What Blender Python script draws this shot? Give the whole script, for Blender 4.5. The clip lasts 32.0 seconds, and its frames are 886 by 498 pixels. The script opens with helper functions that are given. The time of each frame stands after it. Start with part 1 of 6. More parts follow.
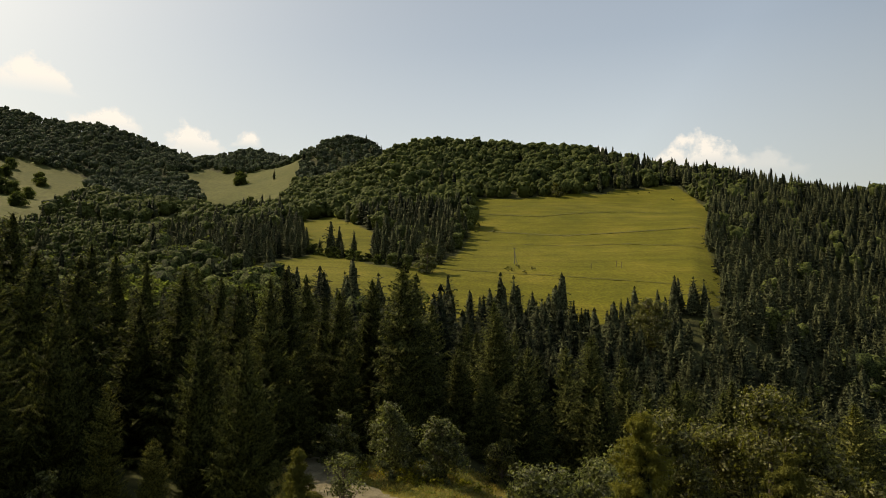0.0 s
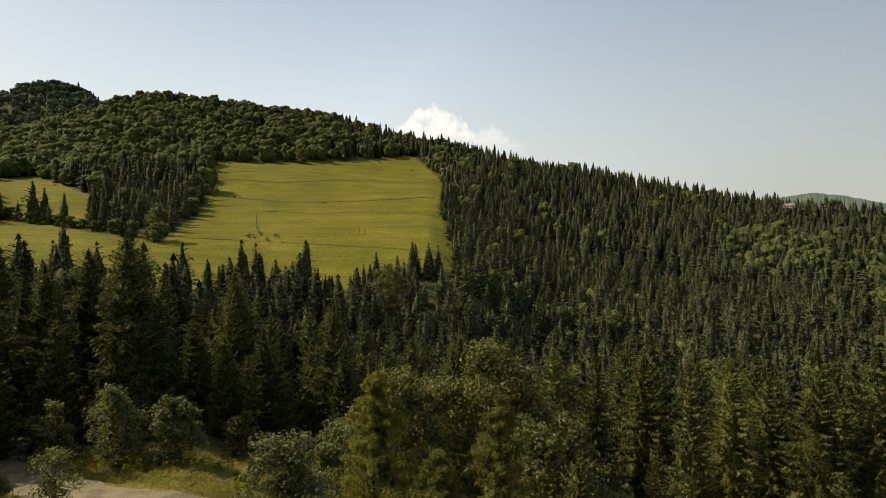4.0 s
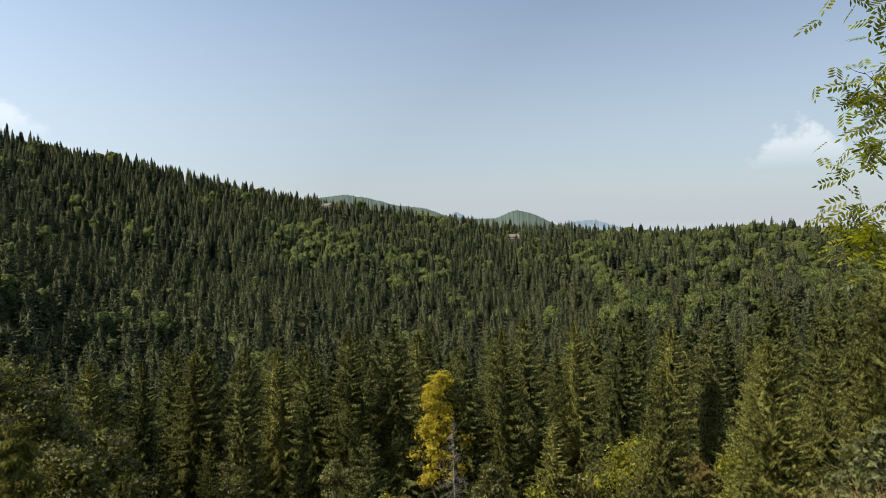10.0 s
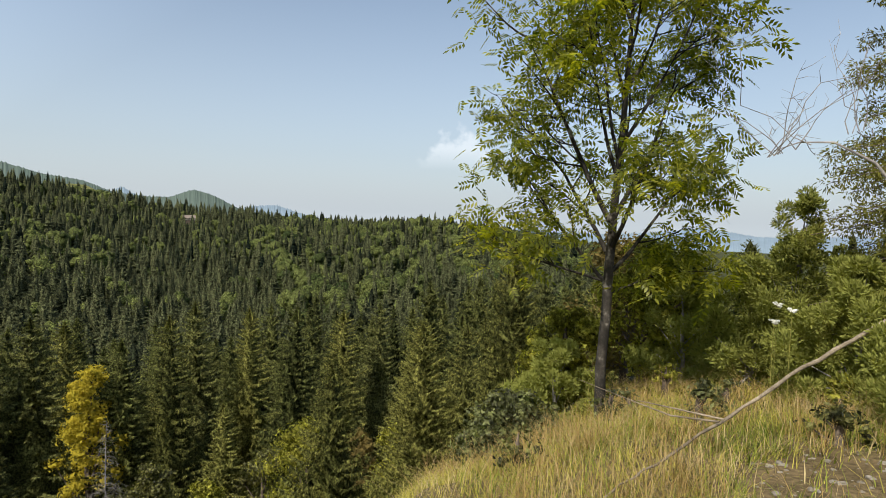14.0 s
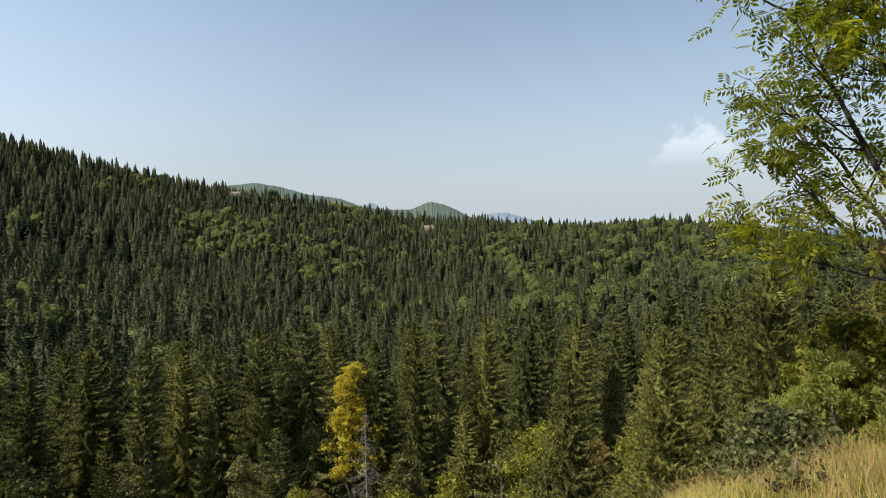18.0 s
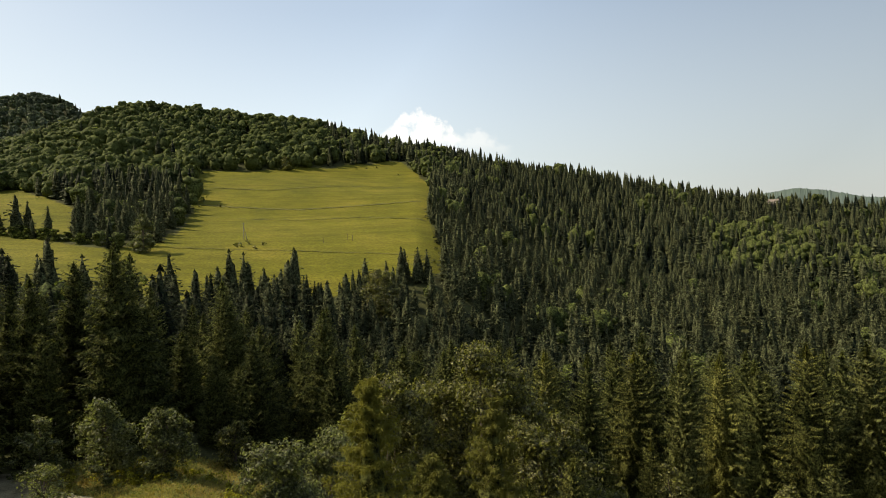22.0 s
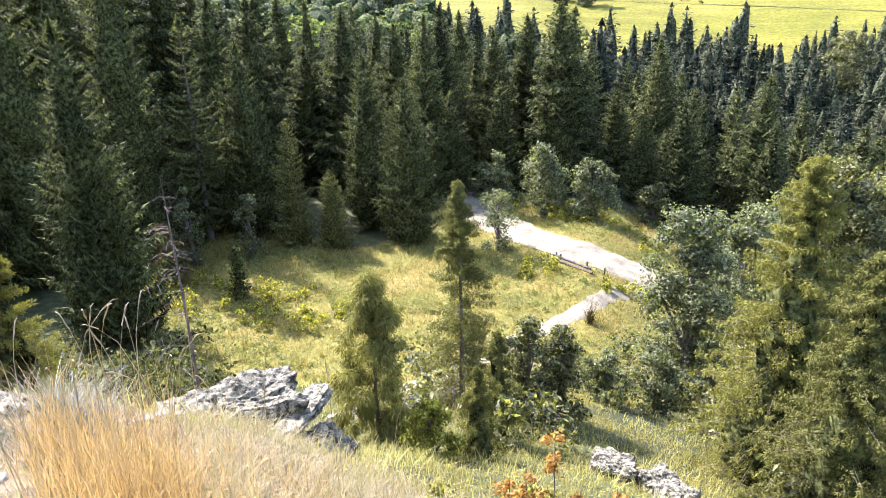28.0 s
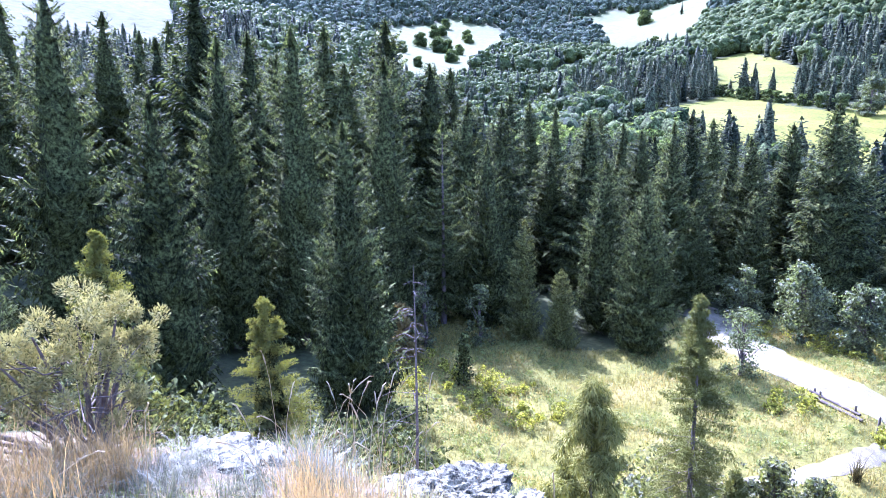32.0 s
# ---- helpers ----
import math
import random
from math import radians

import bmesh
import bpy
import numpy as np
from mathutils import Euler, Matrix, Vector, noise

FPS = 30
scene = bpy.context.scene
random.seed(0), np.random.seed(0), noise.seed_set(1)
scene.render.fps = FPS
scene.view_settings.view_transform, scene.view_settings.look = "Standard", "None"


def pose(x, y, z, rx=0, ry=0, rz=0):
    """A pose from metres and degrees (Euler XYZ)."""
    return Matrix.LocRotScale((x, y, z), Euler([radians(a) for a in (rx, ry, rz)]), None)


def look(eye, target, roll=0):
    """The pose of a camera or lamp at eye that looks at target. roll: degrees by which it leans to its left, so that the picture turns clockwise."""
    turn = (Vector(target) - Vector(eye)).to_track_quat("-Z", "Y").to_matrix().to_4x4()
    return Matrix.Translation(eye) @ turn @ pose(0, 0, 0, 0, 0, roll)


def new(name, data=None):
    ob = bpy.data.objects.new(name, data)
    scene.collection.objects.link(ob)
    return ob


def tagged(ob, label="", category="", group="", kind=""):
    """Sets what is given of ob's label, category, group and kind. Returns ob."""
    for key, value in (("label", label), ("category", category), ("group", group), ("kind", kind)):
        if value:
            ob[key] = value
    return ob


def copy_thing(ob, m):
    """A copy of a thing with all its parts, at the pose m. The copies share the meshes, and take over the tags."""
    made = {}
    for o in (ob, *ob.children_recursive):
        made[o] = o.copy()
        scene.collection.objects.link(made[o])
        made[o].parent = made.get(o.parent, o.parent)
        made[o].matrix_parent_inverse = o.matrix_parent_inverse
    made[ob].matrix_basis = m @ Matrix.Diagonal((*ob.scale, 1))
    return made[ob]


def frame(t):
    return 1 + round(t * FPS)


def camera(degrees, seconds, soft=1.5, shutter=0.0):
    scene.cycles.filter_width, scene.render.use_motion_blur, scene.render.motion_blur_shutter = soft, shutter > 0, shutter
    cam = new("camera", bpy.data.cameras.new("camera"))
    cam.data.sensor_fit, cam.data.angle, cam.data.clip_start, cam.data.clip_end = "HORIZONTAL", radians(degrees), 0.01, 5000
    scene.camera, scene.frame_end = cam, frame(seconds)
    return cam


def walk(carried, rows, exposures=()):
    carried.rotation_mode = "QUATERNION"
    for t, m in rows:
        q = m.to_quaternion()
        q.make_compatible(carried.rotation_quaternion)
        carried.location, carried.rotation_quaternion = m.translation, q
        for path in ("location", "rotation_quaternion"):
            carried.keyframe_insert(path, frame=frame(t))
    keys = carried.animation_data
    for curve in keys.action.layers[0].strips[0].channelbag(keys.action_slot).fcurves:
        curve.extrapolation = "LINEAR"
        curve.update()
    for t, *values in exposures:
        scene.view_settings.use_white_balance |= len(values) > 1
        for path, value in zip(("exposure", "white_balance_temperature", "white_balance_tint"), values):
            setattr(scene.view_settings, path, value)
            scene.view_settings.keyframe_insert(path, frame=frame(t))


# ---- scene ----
# The camera: a phone held at arm's length by someone who turns on the spot.
cam = camera(70.0, 32.0, soft=0.6)
EYE, ARM = 18.0, 0.40
ROWS = [  # seconds, yaw, pitch, roll
    (0.0, 9.60, 2.71, 0.14),
    (0.5, 6.43, 2.49, -0.16),
    (1.0, 2.95, 1.65, 0.03),
    (1.5, -0.22, 1.35, 0.16),
    (2.0, -3.36, 1.84, -0.13),
    (2.5, -6.38, 1.21, 0.20),
    (3.0, -8.33, -0.10, 0.38),
    (3.5, -10.05, -0.37, 0.96),
    (4.0, -13.21, -0.44, 0.72),
    (4.5, -18.45, -0.80, 0.91),
    (6.5, -30.50, -1.80, 0.89),
    (7.0, -33.74, -1.87, 0.97),
    (7.5, -37.50, -2.14, 1.75),
    (8.0, -40.84, -2.08, 1.87),
    (8.5, -44.15, -1.92, 1.35),
    (9.0, -46.88, -1.62, 1.28),
    (9.5, -49.48, -1.38, 1.25),
    (10.0, -52.27, -1.41, 1.24),
    (10.5, -54.57, -1.47, 1.03),
    (11.0, -56.64, -1.55, 0.96),
    (11.5, -59.25, -1.95, 0.87),
    (12.0, -63.10, -1.80, 0.18),
    (12.5, -66.45, -1.80, 0.45),
    (13.0, -69.98, -1.93, -0.19),
    (13.5, -75.39, -2.23, -1.21),
    (14.0, -80.43, -2.51, -1.90),
    (14.5, -84.05, -2.24, -2.04),
    (16.5, -77.72, -2.79, -1.57),
    (17.0, -71.32, -2.90, -0.84),
    (17.5, -65.44, -2.40, 0.16),
    (18.0, -59.98, -2.33, 0.56),
    (18.5, -53.52, -1.52, 0.99),
    (19.0, -48.35, -0.61, 1.08),
    (19.5, -42.10, -0.33, 1.41),
    (20.0, -34.92, -0.22, 1.70),
    (20.5, -30.08, -0.16, 1.56),
    (21.0, -24.76, 0.06, 1.75),
    (21.5, -19.91, 0.28, 1.89),
    (22.0, -14.24, -0.12, 2.18),
    (22.5, -8.75, -0.48, 1.45),
    (23.0, -2.98, -0.81, 0.98),
    (23.5, 0.03, -0.24, 1.03),
    (24.0, 2.98, -1.03, 0.49),
    (24.5, 6.02, -2.44, 0.36),
    (25.0, 9.31, -4.02, 0.13),
    (25.5, 12.25, -5.70, 0.32),
    (26.0, 14.04, -8.00, 0.28),
    (26.5, 16.30, -12.27, 0.45),
    (28.5, 24.39, -21.80, 1.72),
    (29.0, 25.16, -23.30, 1.87),
    (29.5, 26.52, -23.60, 2.05),
    (30.0, 29.52, -22.58, 2.02),
    (30.5, 32.47, -19.76, 1.57),
    (31.0, 36.61, -17.38, 1.49),
    (31.5, 40.94, -13.59, 1.65),
    (32.0, 44.41, -10.87, 0.61),
]


def held(yaw, pitch, roll):
    turn = pose(0, 0, 0, 90 + pitch, roll, yaw)
    way = turn.to_3x3() @ Vector((0, 0, -1))
    return Matrix.Translation(Vector((0, 0, EYE)) + ARM * way) @ turn


EXPOSURES = [  # seconds, stops, kelvin, tint
    (0.0, 0.0, 8200, 13), (2.0, 0.12, 8200, 13), (4.0, 0.26, 8000, 13), (6.5, 0.35, 7300, 13), (9.0, 0.36, 6700, 12), (14.0, 0.46, 6600, 12),
    (18.0, 0.43, 6550, 12), (20.0, 0.38, 6700, 12), (23.0, 0.42, 7800, 12), (25.0, 0.58, 7200, 15), (26.0, 1.5, 6400, 20), (26.5, 2.0, 6000, 25),
    (28.5, 2.62, 5400, 33), (30.5, 2.68, 5050, 35), (32.0, 2.98, 4450, 42),
]
walk(cam, [(t, held(yaw, pitch, roll)) for t, yaw, pitch, roll in ROWS], EXPOSURES)

# ---- world and sun ----
SUN_BEARING, SUN_HEIGHT = -68.0, 46.0  # degrees right of straight ahead, degrees above the horizon
world = bpy.data.worlds.new("world")
scene.world = world
world.use_nodes = True
wn, wl = world.node_tree.nodes, world.node_tree.links
wn.clear()
sky = wn.new("ShaderNodeTexSky")
sky.sky_type = "NISHITA"
sky.sun_disc = False
sky.sun_elevation, sky.sun_rotation = radians(SUN_HEIGHT), radians(SUN_BEARING)
sky.altitude, sky.air_density, sky.dust_density, sky.ozone_density = 500, 1.0, 5.0, 1.0
# below the hills the haze at the horizon goes on
wtc = wn.new("ShaderNodeTexCoord")
wsep = wn.new("ShaderNodeSeparateXYZ")
wl.new(wtc.outputs["Generated"], wsep.inputs[0])
wmax = wn.new("ShaderNodeMath")
wmax.operation = "MAXIMUM"
wl.new(wsep.outputs[2], wmax.inputs[0])
wmax.inputs[1].default_value = 0.012
wcom = wn.new("ShaderNodeCombineXYZ")
wl.new(wsep.outputs[0], wcom.inputs[0])
wl.new(wsep.outputs[1], wcom.inputs[1])
wl.new(wmax.outputs[0], wcom.inputs[2])
wl.new(wcom.outputs[0], sky.inputs[0])
haze = wn.new("ShaderNodeMix")
haze.data_type = "RGBA"
hfac = wn.new("ShaderNodeValToRGB")
wl.new(wsep.outputs[2], hfac.inputs[0])
for _ in range(2):
    hfac.color_ramp.elements.new(0.5)
for e, (p, c) in zip(hfac.color_ramp.elements, ((0.0, 0.66), (0.10, 0.46), (0.35, 0.17), (1.0, 0.06))):
    e.position, e.color = p, (c, c, c, 1)
wl.new(hfac.outputs[0], haze.inputs[0])
air = wn.new("ShaderNodeMix")
air.data_type, air.blend_type = "RGBA", "MULTIPLY"
air.inputs[0].default_value = 1.0
air.inputs[7].default_value = (0.89, 1.02, 1.06, 1)
wl.new(sky.outputs[0], air.inputs[6])
wl.new(air.outputs[2], haze.inputs[6])
haze.inputs[7].default_value = (6.0, 6.75, 7.3, 1)
back = wn.new("ShaderNodeBackground")
back.inputs["Strength"].default_value = 0.15
# the haze scatters the sun forwards: a broad bright side
wdot = wn.new("ShaderNodeVectorMath")
wdot.operation = "DOT_PRODUCT"
wl.new(wtc.outputs["Generated"], wdot.inputs[0])
wdot.inputs[1].default_value = (math.sin(radians(SUN_BEARING)) * math.cos(radians(SUN_HEIGHT)), math.cos(radians(SUN_BEARING)) * math.cos(radians(SUN_HEIGHT)), math.sin(radians(SUN_HEIGHT)))
whalf = wn.new("ShaderNodeMath")
whalf.operation = "MULTIPLY_ADD"
wl.new(wdot.outputs["Value"], whalf.inputs[0])
whalf.inputs[1].default_value = whalf.inputs[2].default_value = 0.5
wside = wn.new("ShaderNodeValToRGB")
wl.new(whalf.outputs[0], wside.inputs[0])
for _ in range(2):
    wside.color_ramp.elements.new(0.5)
for e, (p, c) in zip(wside.color_ramp.elements, ((0.40, 0.66), (0.66, 1.0), (0.84, 0.80), (1.0, 0.68))):
    e.position, e.color = p, (c, c, c, 1)
wgain = wn.new("ShaderNodeMix")
wgain.data_type, wgain.blend_type = "RGBA", "MULTIPLY"
wgain.inputs[0].default_value = 1.0
wl.new(haze.outputs[2], wgain.inputs[6])
wl.new(wside.outputs[0], wgain.inputs[7])
wl.new(wgain.outputs[2], back.inputs["Color"])
wout = wn.new("ShaderNodeOutputWorld")
wl.new(back.outputs[0], wout.inputs["Surface"])

sun = new("sun", bpy.data.lights.new("sun", "SUN"))
sun.data.energy, sun.data.angle, sun.data.color = 4.1, radians(0.6), (1.0, 0.93, 0.82)
_a, _e = radians(SUN_BEARING), radians(SUN_HEIGHT)
SUN_WAY = Vector((math.sin(_a) * math.cos(_e), math.cos(_a) * math.cos(_e), math.sin(_e)))
sun.matrix_world = look(SUN_WAY * 100, (0, 0, 0))

# ---- materials ----


def material(name):
    m = bpy.data.materials.new(name)
    m.use_nodes = True
    m.node_tree.nodes.clear()
    return m, m.node_tree.nodes, m.node_tree.links


def noise_node(nodes, links, scale, detail=4.0, rough=0.55, coords=None):
    n = nodes.new("ShaderNodeTexNoise")
    n.inputs["Scale"].default_value, n.inputs["Detail"].default_value, n.inputs["Roughness"].default_value = scale, detail, rough
    if coords is not None:
        links.new(coords, n.inputs["Vector"])
    return n


def ramp_node(nodes, links, fac, stops):
    r = nodes.new("ShaderNodeValToRGB")
    while len(r.color_ramp.elements) < len(stops):
        r.color_ramp.elements.new(0.5)
    for e, (p, c) in zip(r.color_ramp.elements, stops):
        e.position, e.color = p, (*c, 1)
    links.new(fac, r.inputs[0])
    return r


def mix_node(nodes, links, fac, a, b, kind="MIX"):
    m = nodes.new("ShaderNodeMix")
    m.data_type, m.blend_type = "RGBA", kind
    for value, socket in ((fac, m.inputs[0]), (a, m.inputs[6]), (b, m.inputs[7])):
        if isinstance(value, (int, float)):
            socket.default_value = value
        elif isinstance(value, tuple):
            socket.default_value = (*value, 1)
        else:
            links.new(value, socket)
    return m.outputs[2]


def world_coords(nodes):
    return nodes.new("ShaderNodeNewGeometry").outputs["Position"]


def surface(name, stops, scale, fine=8.0, rough=0.85, bump=0.3, spread=0.25, spec=0.2):
    """Two-scale mottled matt surface; stops are the colours from low to high noise."""
    m, n, l = material(name)
    pos = world_coords(n)
    big = noise_node(n, l, scale, 5, 0.6, pos)
    small = noise_node(n, l, scale * fine, 4, 0.6, pos)
    base = ramp_node(n, l, big.outputs[0], stops)
    grain = ramp_node(n, l, small.outputs[0], [(0.3, (1 - spread,) * 3), (0.7, (1 + spread,) * 3)])
    b = n.new("ShaderNodeBsdfPrincipled")
    l.new(mix_node(n, l, 1.0, base.outputs[0], grain.outputs[0], "MULTIPLY"), b.inputs["Base Color"])
    b.inputs["Roughness"].default_value = rough
    b.inputs["Specular IOR Level"].default_value = spec
    if bump:
        bm_ = n.new("ShaderNodeBump")
        bm_.inputs["Strength"].default_value, bm_.inputs["Distance"].default_value = bump, 0.3 / (scale * fine)
        l.new(small.outputs[0], bm_.inputs["Height"])
        l.new(bm_.outputs[0], b.inputs["Normal"])
    o = n.new("ShaderNodeOutputMaterial")
    l.new(b.outputs[0], o.inputs[0])
    return m


def foliage(name, dark, light, through_colour, glow=0.3, gloss=0.03, scale=0.35, per_piece=0.5, fine=0.0, deep=0.25):
    """Leaves: colour runs between dark and light by tree, by piece and by patch; some light passes through."""
    m, n, l = material(name)
    pos = world_coords(n)
    patch = noise_node(n, l, scale, 3, 0.6, pos)
    geo = n.new("ShaderNodeNewGeometry")
    info = n.new("ShaderNodeObjectInfo")
    tint = n.new("ShaderNodeAttribute")
    tint.attribute_name = "tint"
    s1 = n.new("ShaderNodeMath")
    s1.operation = "MULTIPLY_ADD"
    l.new(geo.outputs["Random Per Island"], s1.inputs[0])
    s1.inputs[1].default_value = per_piece
    l.new(patch.outputs[0], s1.inputs[2])
    s2 = n.new("ShaderNodeMath")
    s2.operation = "MULTIPLY_ADD"
    l.new(info.outputs["Random"], s2.inputs[0])
    s2.inputs[1].default_value = 0.5
    l.new(s1.outputs[0], s2.inputs[2])
    s3 = n.new("ShaderNodeMath")
    s3.operation = "ADD"
    l.new(s2.outputs[0], s3.inputs[0])
    l.new(tint.outputs["Fac"], s3.inputs[1])
    mid = tuple((a + b) / 2 for a, b in zip(dark, light))
    col = ramp_node(n, l, s3.outputs[0], [(0.35, dark), (0.85, mid), (1.35 / 1.5, light)])
    leaf = col.outputs[0]
    d = n.new("ShaderNodeBsdfPrincipled")
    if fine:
        # needle sprays: light sprigs over dark twigs, shaded gaps painted into the colour
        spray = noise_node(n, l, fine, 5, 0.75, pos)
        sprig_gap = ramp_node(n, l, spray.outputs[0], [(0.40, (deep * 0.7,) * 3), (0.50, (0.85,) * 3), (0.62, (2.2,) * 3)])
        leaf = mix_node(n, l, 1.0, leaf, sprig_gap.outputs[0], "MULTIPLY")
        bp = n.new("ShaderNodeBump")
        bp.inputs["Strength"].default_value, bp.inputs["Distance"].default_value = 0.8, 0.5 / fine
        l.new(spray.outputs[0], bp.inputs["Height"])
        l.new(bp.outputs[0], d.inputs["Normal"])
    l.new(leaf, d.inputs["Base Color"])
    d.inputs["Roughness"].default_value = 0.65 if gloss < 0.15 else 0.42
    d.inputs["Specular IOR Level"].default_value = gloss
    tr = n.new("ShaderNodeBsdfTranslucent")
    l.new(mix_node(n, l, 1.0, leaf, through_colour, "MULTIPLY"), tr.inputs[0])
    mx = n.new("ShaderNodeMixShader")
    mx.inputs[0].default_value = glow
    l.new(d.outputs[0], mx.inputs[1])
    l.new(tr.outputs[0], mx.inputs[2])
    o = n.new("ShaderNodeOutputMaterial")
    l.new(mx.outputs[0], o.inputs[0])
    return m


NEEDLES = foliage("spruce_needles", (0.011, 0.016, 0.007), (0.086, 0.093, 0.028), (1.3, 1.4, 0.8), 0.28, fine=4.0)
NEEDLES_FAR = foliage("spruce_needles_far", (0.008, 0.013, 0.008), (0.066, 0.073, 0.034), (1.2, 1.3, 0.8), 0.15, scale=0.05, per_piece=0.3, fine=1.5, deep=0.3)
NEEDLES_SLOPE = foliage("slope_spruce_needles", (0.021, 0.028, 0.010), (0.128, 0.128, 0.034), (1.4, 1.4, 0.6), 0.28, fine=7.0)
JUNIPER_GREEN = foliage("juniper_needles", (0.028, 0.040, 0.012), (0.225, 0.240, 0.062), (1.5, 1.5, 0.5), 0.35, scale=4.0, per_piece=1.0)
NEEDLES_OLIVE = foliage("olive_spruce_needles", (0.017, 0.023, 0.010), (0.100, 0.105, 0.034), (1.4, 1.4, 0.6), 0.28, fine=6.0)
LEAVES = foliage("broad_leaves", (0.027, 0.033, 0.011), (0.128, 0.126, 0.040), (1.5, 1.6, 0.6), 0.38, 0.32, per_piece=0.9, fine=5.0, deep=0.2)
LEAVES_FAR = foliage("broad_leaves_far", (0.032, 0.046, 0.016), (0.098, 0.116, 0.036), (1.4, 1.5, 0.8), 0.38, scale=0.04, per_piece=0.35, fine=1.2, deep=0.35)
# haze over the far mountain wood, put into the leaf colour as pale grey-green
LEAVES_MOUNTAIN = foliage("hazed_mountain_leaves", (0.078, 0.096, 0.062), (0.120, 0.140, 0.090), (1.5, 1.6, 1.2), 0.6, scale=0.02, per_piece=0.3, fine=0.5, deep=0.6)
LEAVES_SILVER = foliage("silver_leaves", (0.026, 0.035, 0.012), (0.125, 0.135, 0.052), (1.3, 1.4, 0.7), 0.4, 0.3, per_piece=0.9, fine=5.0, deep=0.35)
LEAVES_GOLD = foliage("golden_leaves", (0.115, 0.105, 0.012), (0.37, 0.31, 0.035), (1.3, 1.2, 0.4), 0.35)
LEAVES_ASH = foliage("ash_leaves", (0.050, 0.072, 0.012), (0.250, 0.255, 0.032), (1.9, 1.9, 0.4), 0.58, 0.25, scale=0.8)
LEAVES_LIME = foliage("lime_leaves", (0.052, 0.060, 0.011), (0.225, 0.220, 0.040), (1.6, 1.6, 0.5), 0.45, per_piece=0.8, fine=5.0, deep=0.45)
LEAVES_BROWN = foliage("browning_leaves", (0.05, 0.042, 0.015), (0.16, 0.125, 0.04), (1.3, 1.2, 0.6), 0.3)
LEAVES_RUST = foliage("rust_leaves", (0.10, 0.056, 0.018), (0.32, 0.20, 0.050), (1.3, 1.0, 0.5), 0.4)
STRAW = foliage("straw", (0.14, 0.112, 0.055), (0.35, 0.29, 0.16), (1.2, 1.1, 0.8), 0.35, 0.2, scale=1.2)
STRAW_GOLD = foliage("golden_straw", (0.13, 0.088, 0.026), (0.36, 0.255, 0.095), (1.2, 1.1, 0.8), 0.35, 0.2, scale=1.2)
GRASS_BLADE = foliage("grass_blades", (0.080, 0.090, 0.018), (0.37, 0.34, 0.10), (1.3, 1.3, 0.7), 0.35, 0.1, scale=0.9)
BARK = surface("bark", [(0.3, (0.06, 0.045, 0.035)), (0.7, (0.16, 0.13, 0.10))], 3.0, 9, 0.9, 0.6)
BARK_GREY = surface("grey_bark", [(0.3, (0.12, 0.11, 0.10)), (0.7, (0.33, 0.31, 0.28))], 4.0, 9, 0.9, 0.6)
GRASS_FAR = surface("far_pasture", [(0.3, (0.17, 0.18, 0.06)), (0.7, (0.27, 0.26, 0.11))], 0.012, 18, 0.95, 0.3, 0.25)
STONE = surface("pale_stone", [(0.3, (0.12, 0.105, 0.08)), (0.7, (0.29, 0.26, 0.21))], 9.0, 7, 0.9, 0.8, 0.3)
GRAVEL = surface("pale_gravel", [(0.3, (0.092, 0.078, 0.046)), (0.5, (0.172, 0.150, 0.090)), (0.72, (0.240, 0.214, 0.138))], 0.6, 16, 0.95, 0.7, 0.4)
ROCK = surface("limestone", [(0.40, (0.026, 0.024, 0.014)), (0.49, (0.108, 0.099, 0.060)), (0.62, (0.200, 0.184, 0.116))], 11.0, 4, 0.95, 1.8, 0.5)
PALE_WOOD = surface("bare_wood", [(0.3, (0.08, 0.062, 0.04)), (0.7, (0.29, 0.24, 0.17))], 5.0, 9, 0.85, 0.5)
PLASTER = surface("pale_plaster", [(0.3, (0.55, 0.50, 0.40)), (0.7, (0.70, 0.65, 0.55))], 0.6, 6, 0.9, 0.1, 0.1)
ROOF = surface("roof_sheet", [(0.3, (0.15, 0.125, 0.10)), (0.7, (0.23, 0.195, 0.16))], 0.5, 6, 0.8, 0.1, 0.1)
GLASS_DARK = surface("dark_window", [(0.3, (0.02, 0.02, 0.025)), (0.7, (0.04, 0.04, 0.05))], 0.5, 4, 0.2, 0.0, 0.1, 0.6)

# ---- mesh helpers ----


def part(name, verts, faces, mat, parent=None, label="", tint=None, smooth=False):
    """ONE mesh object from vertices and faces, under a thing where one is given."""
    me = bpy.data.meshes.new(name)
    if isinstance(faces, np.ndarray):
        v, f = np.asarray(verts, dtype=np.float32), np.asarray(faces, dtype=np.int32)
        k = f.shape[1]
        me.vertices.add(len(v))
        me.vertices.foreach_set("co", v.ravel())
        me.loops.add(f.size)
        me.loops.foreach_set("vertex_index", f.ravel())
        me.polygons.add(len(f))
        me.polygons.foreach_set("loop_start", np.arange(0, f.size, k, dtype=np.int32))
        me.update(calc_edges=True)
    else:
        me.from_pydata([tuple(p) for p in verts], [], faces)
    if tint is not None:
        me.attributes.new("tint", "FLOAT", "POINT").data.foreach_set("value", np.asarray(tint, dtype=np.float32))
    if smooth:
        me.polygons.foreach_set("use_smooth", np.ones(len(me.polygons), dtype=bool))
    me.materials.append(mat)
    ob = new(name, me)
    ob.parent = parent
    if label:
        tagged(ob, label)
    return ob


def join(pieces):
    """Vertices and faces of several (verts, faces) pairs as one."""
    vs, fs, n = [], [], 0
    for v, f in pieces:
        vs.append(np.asarray(v, dtype=float))
        fs.append(np.asarray(f, dtype=int) + n)
        n += len(v)
    return np.concatenate(vs), np.concatenate(fs)


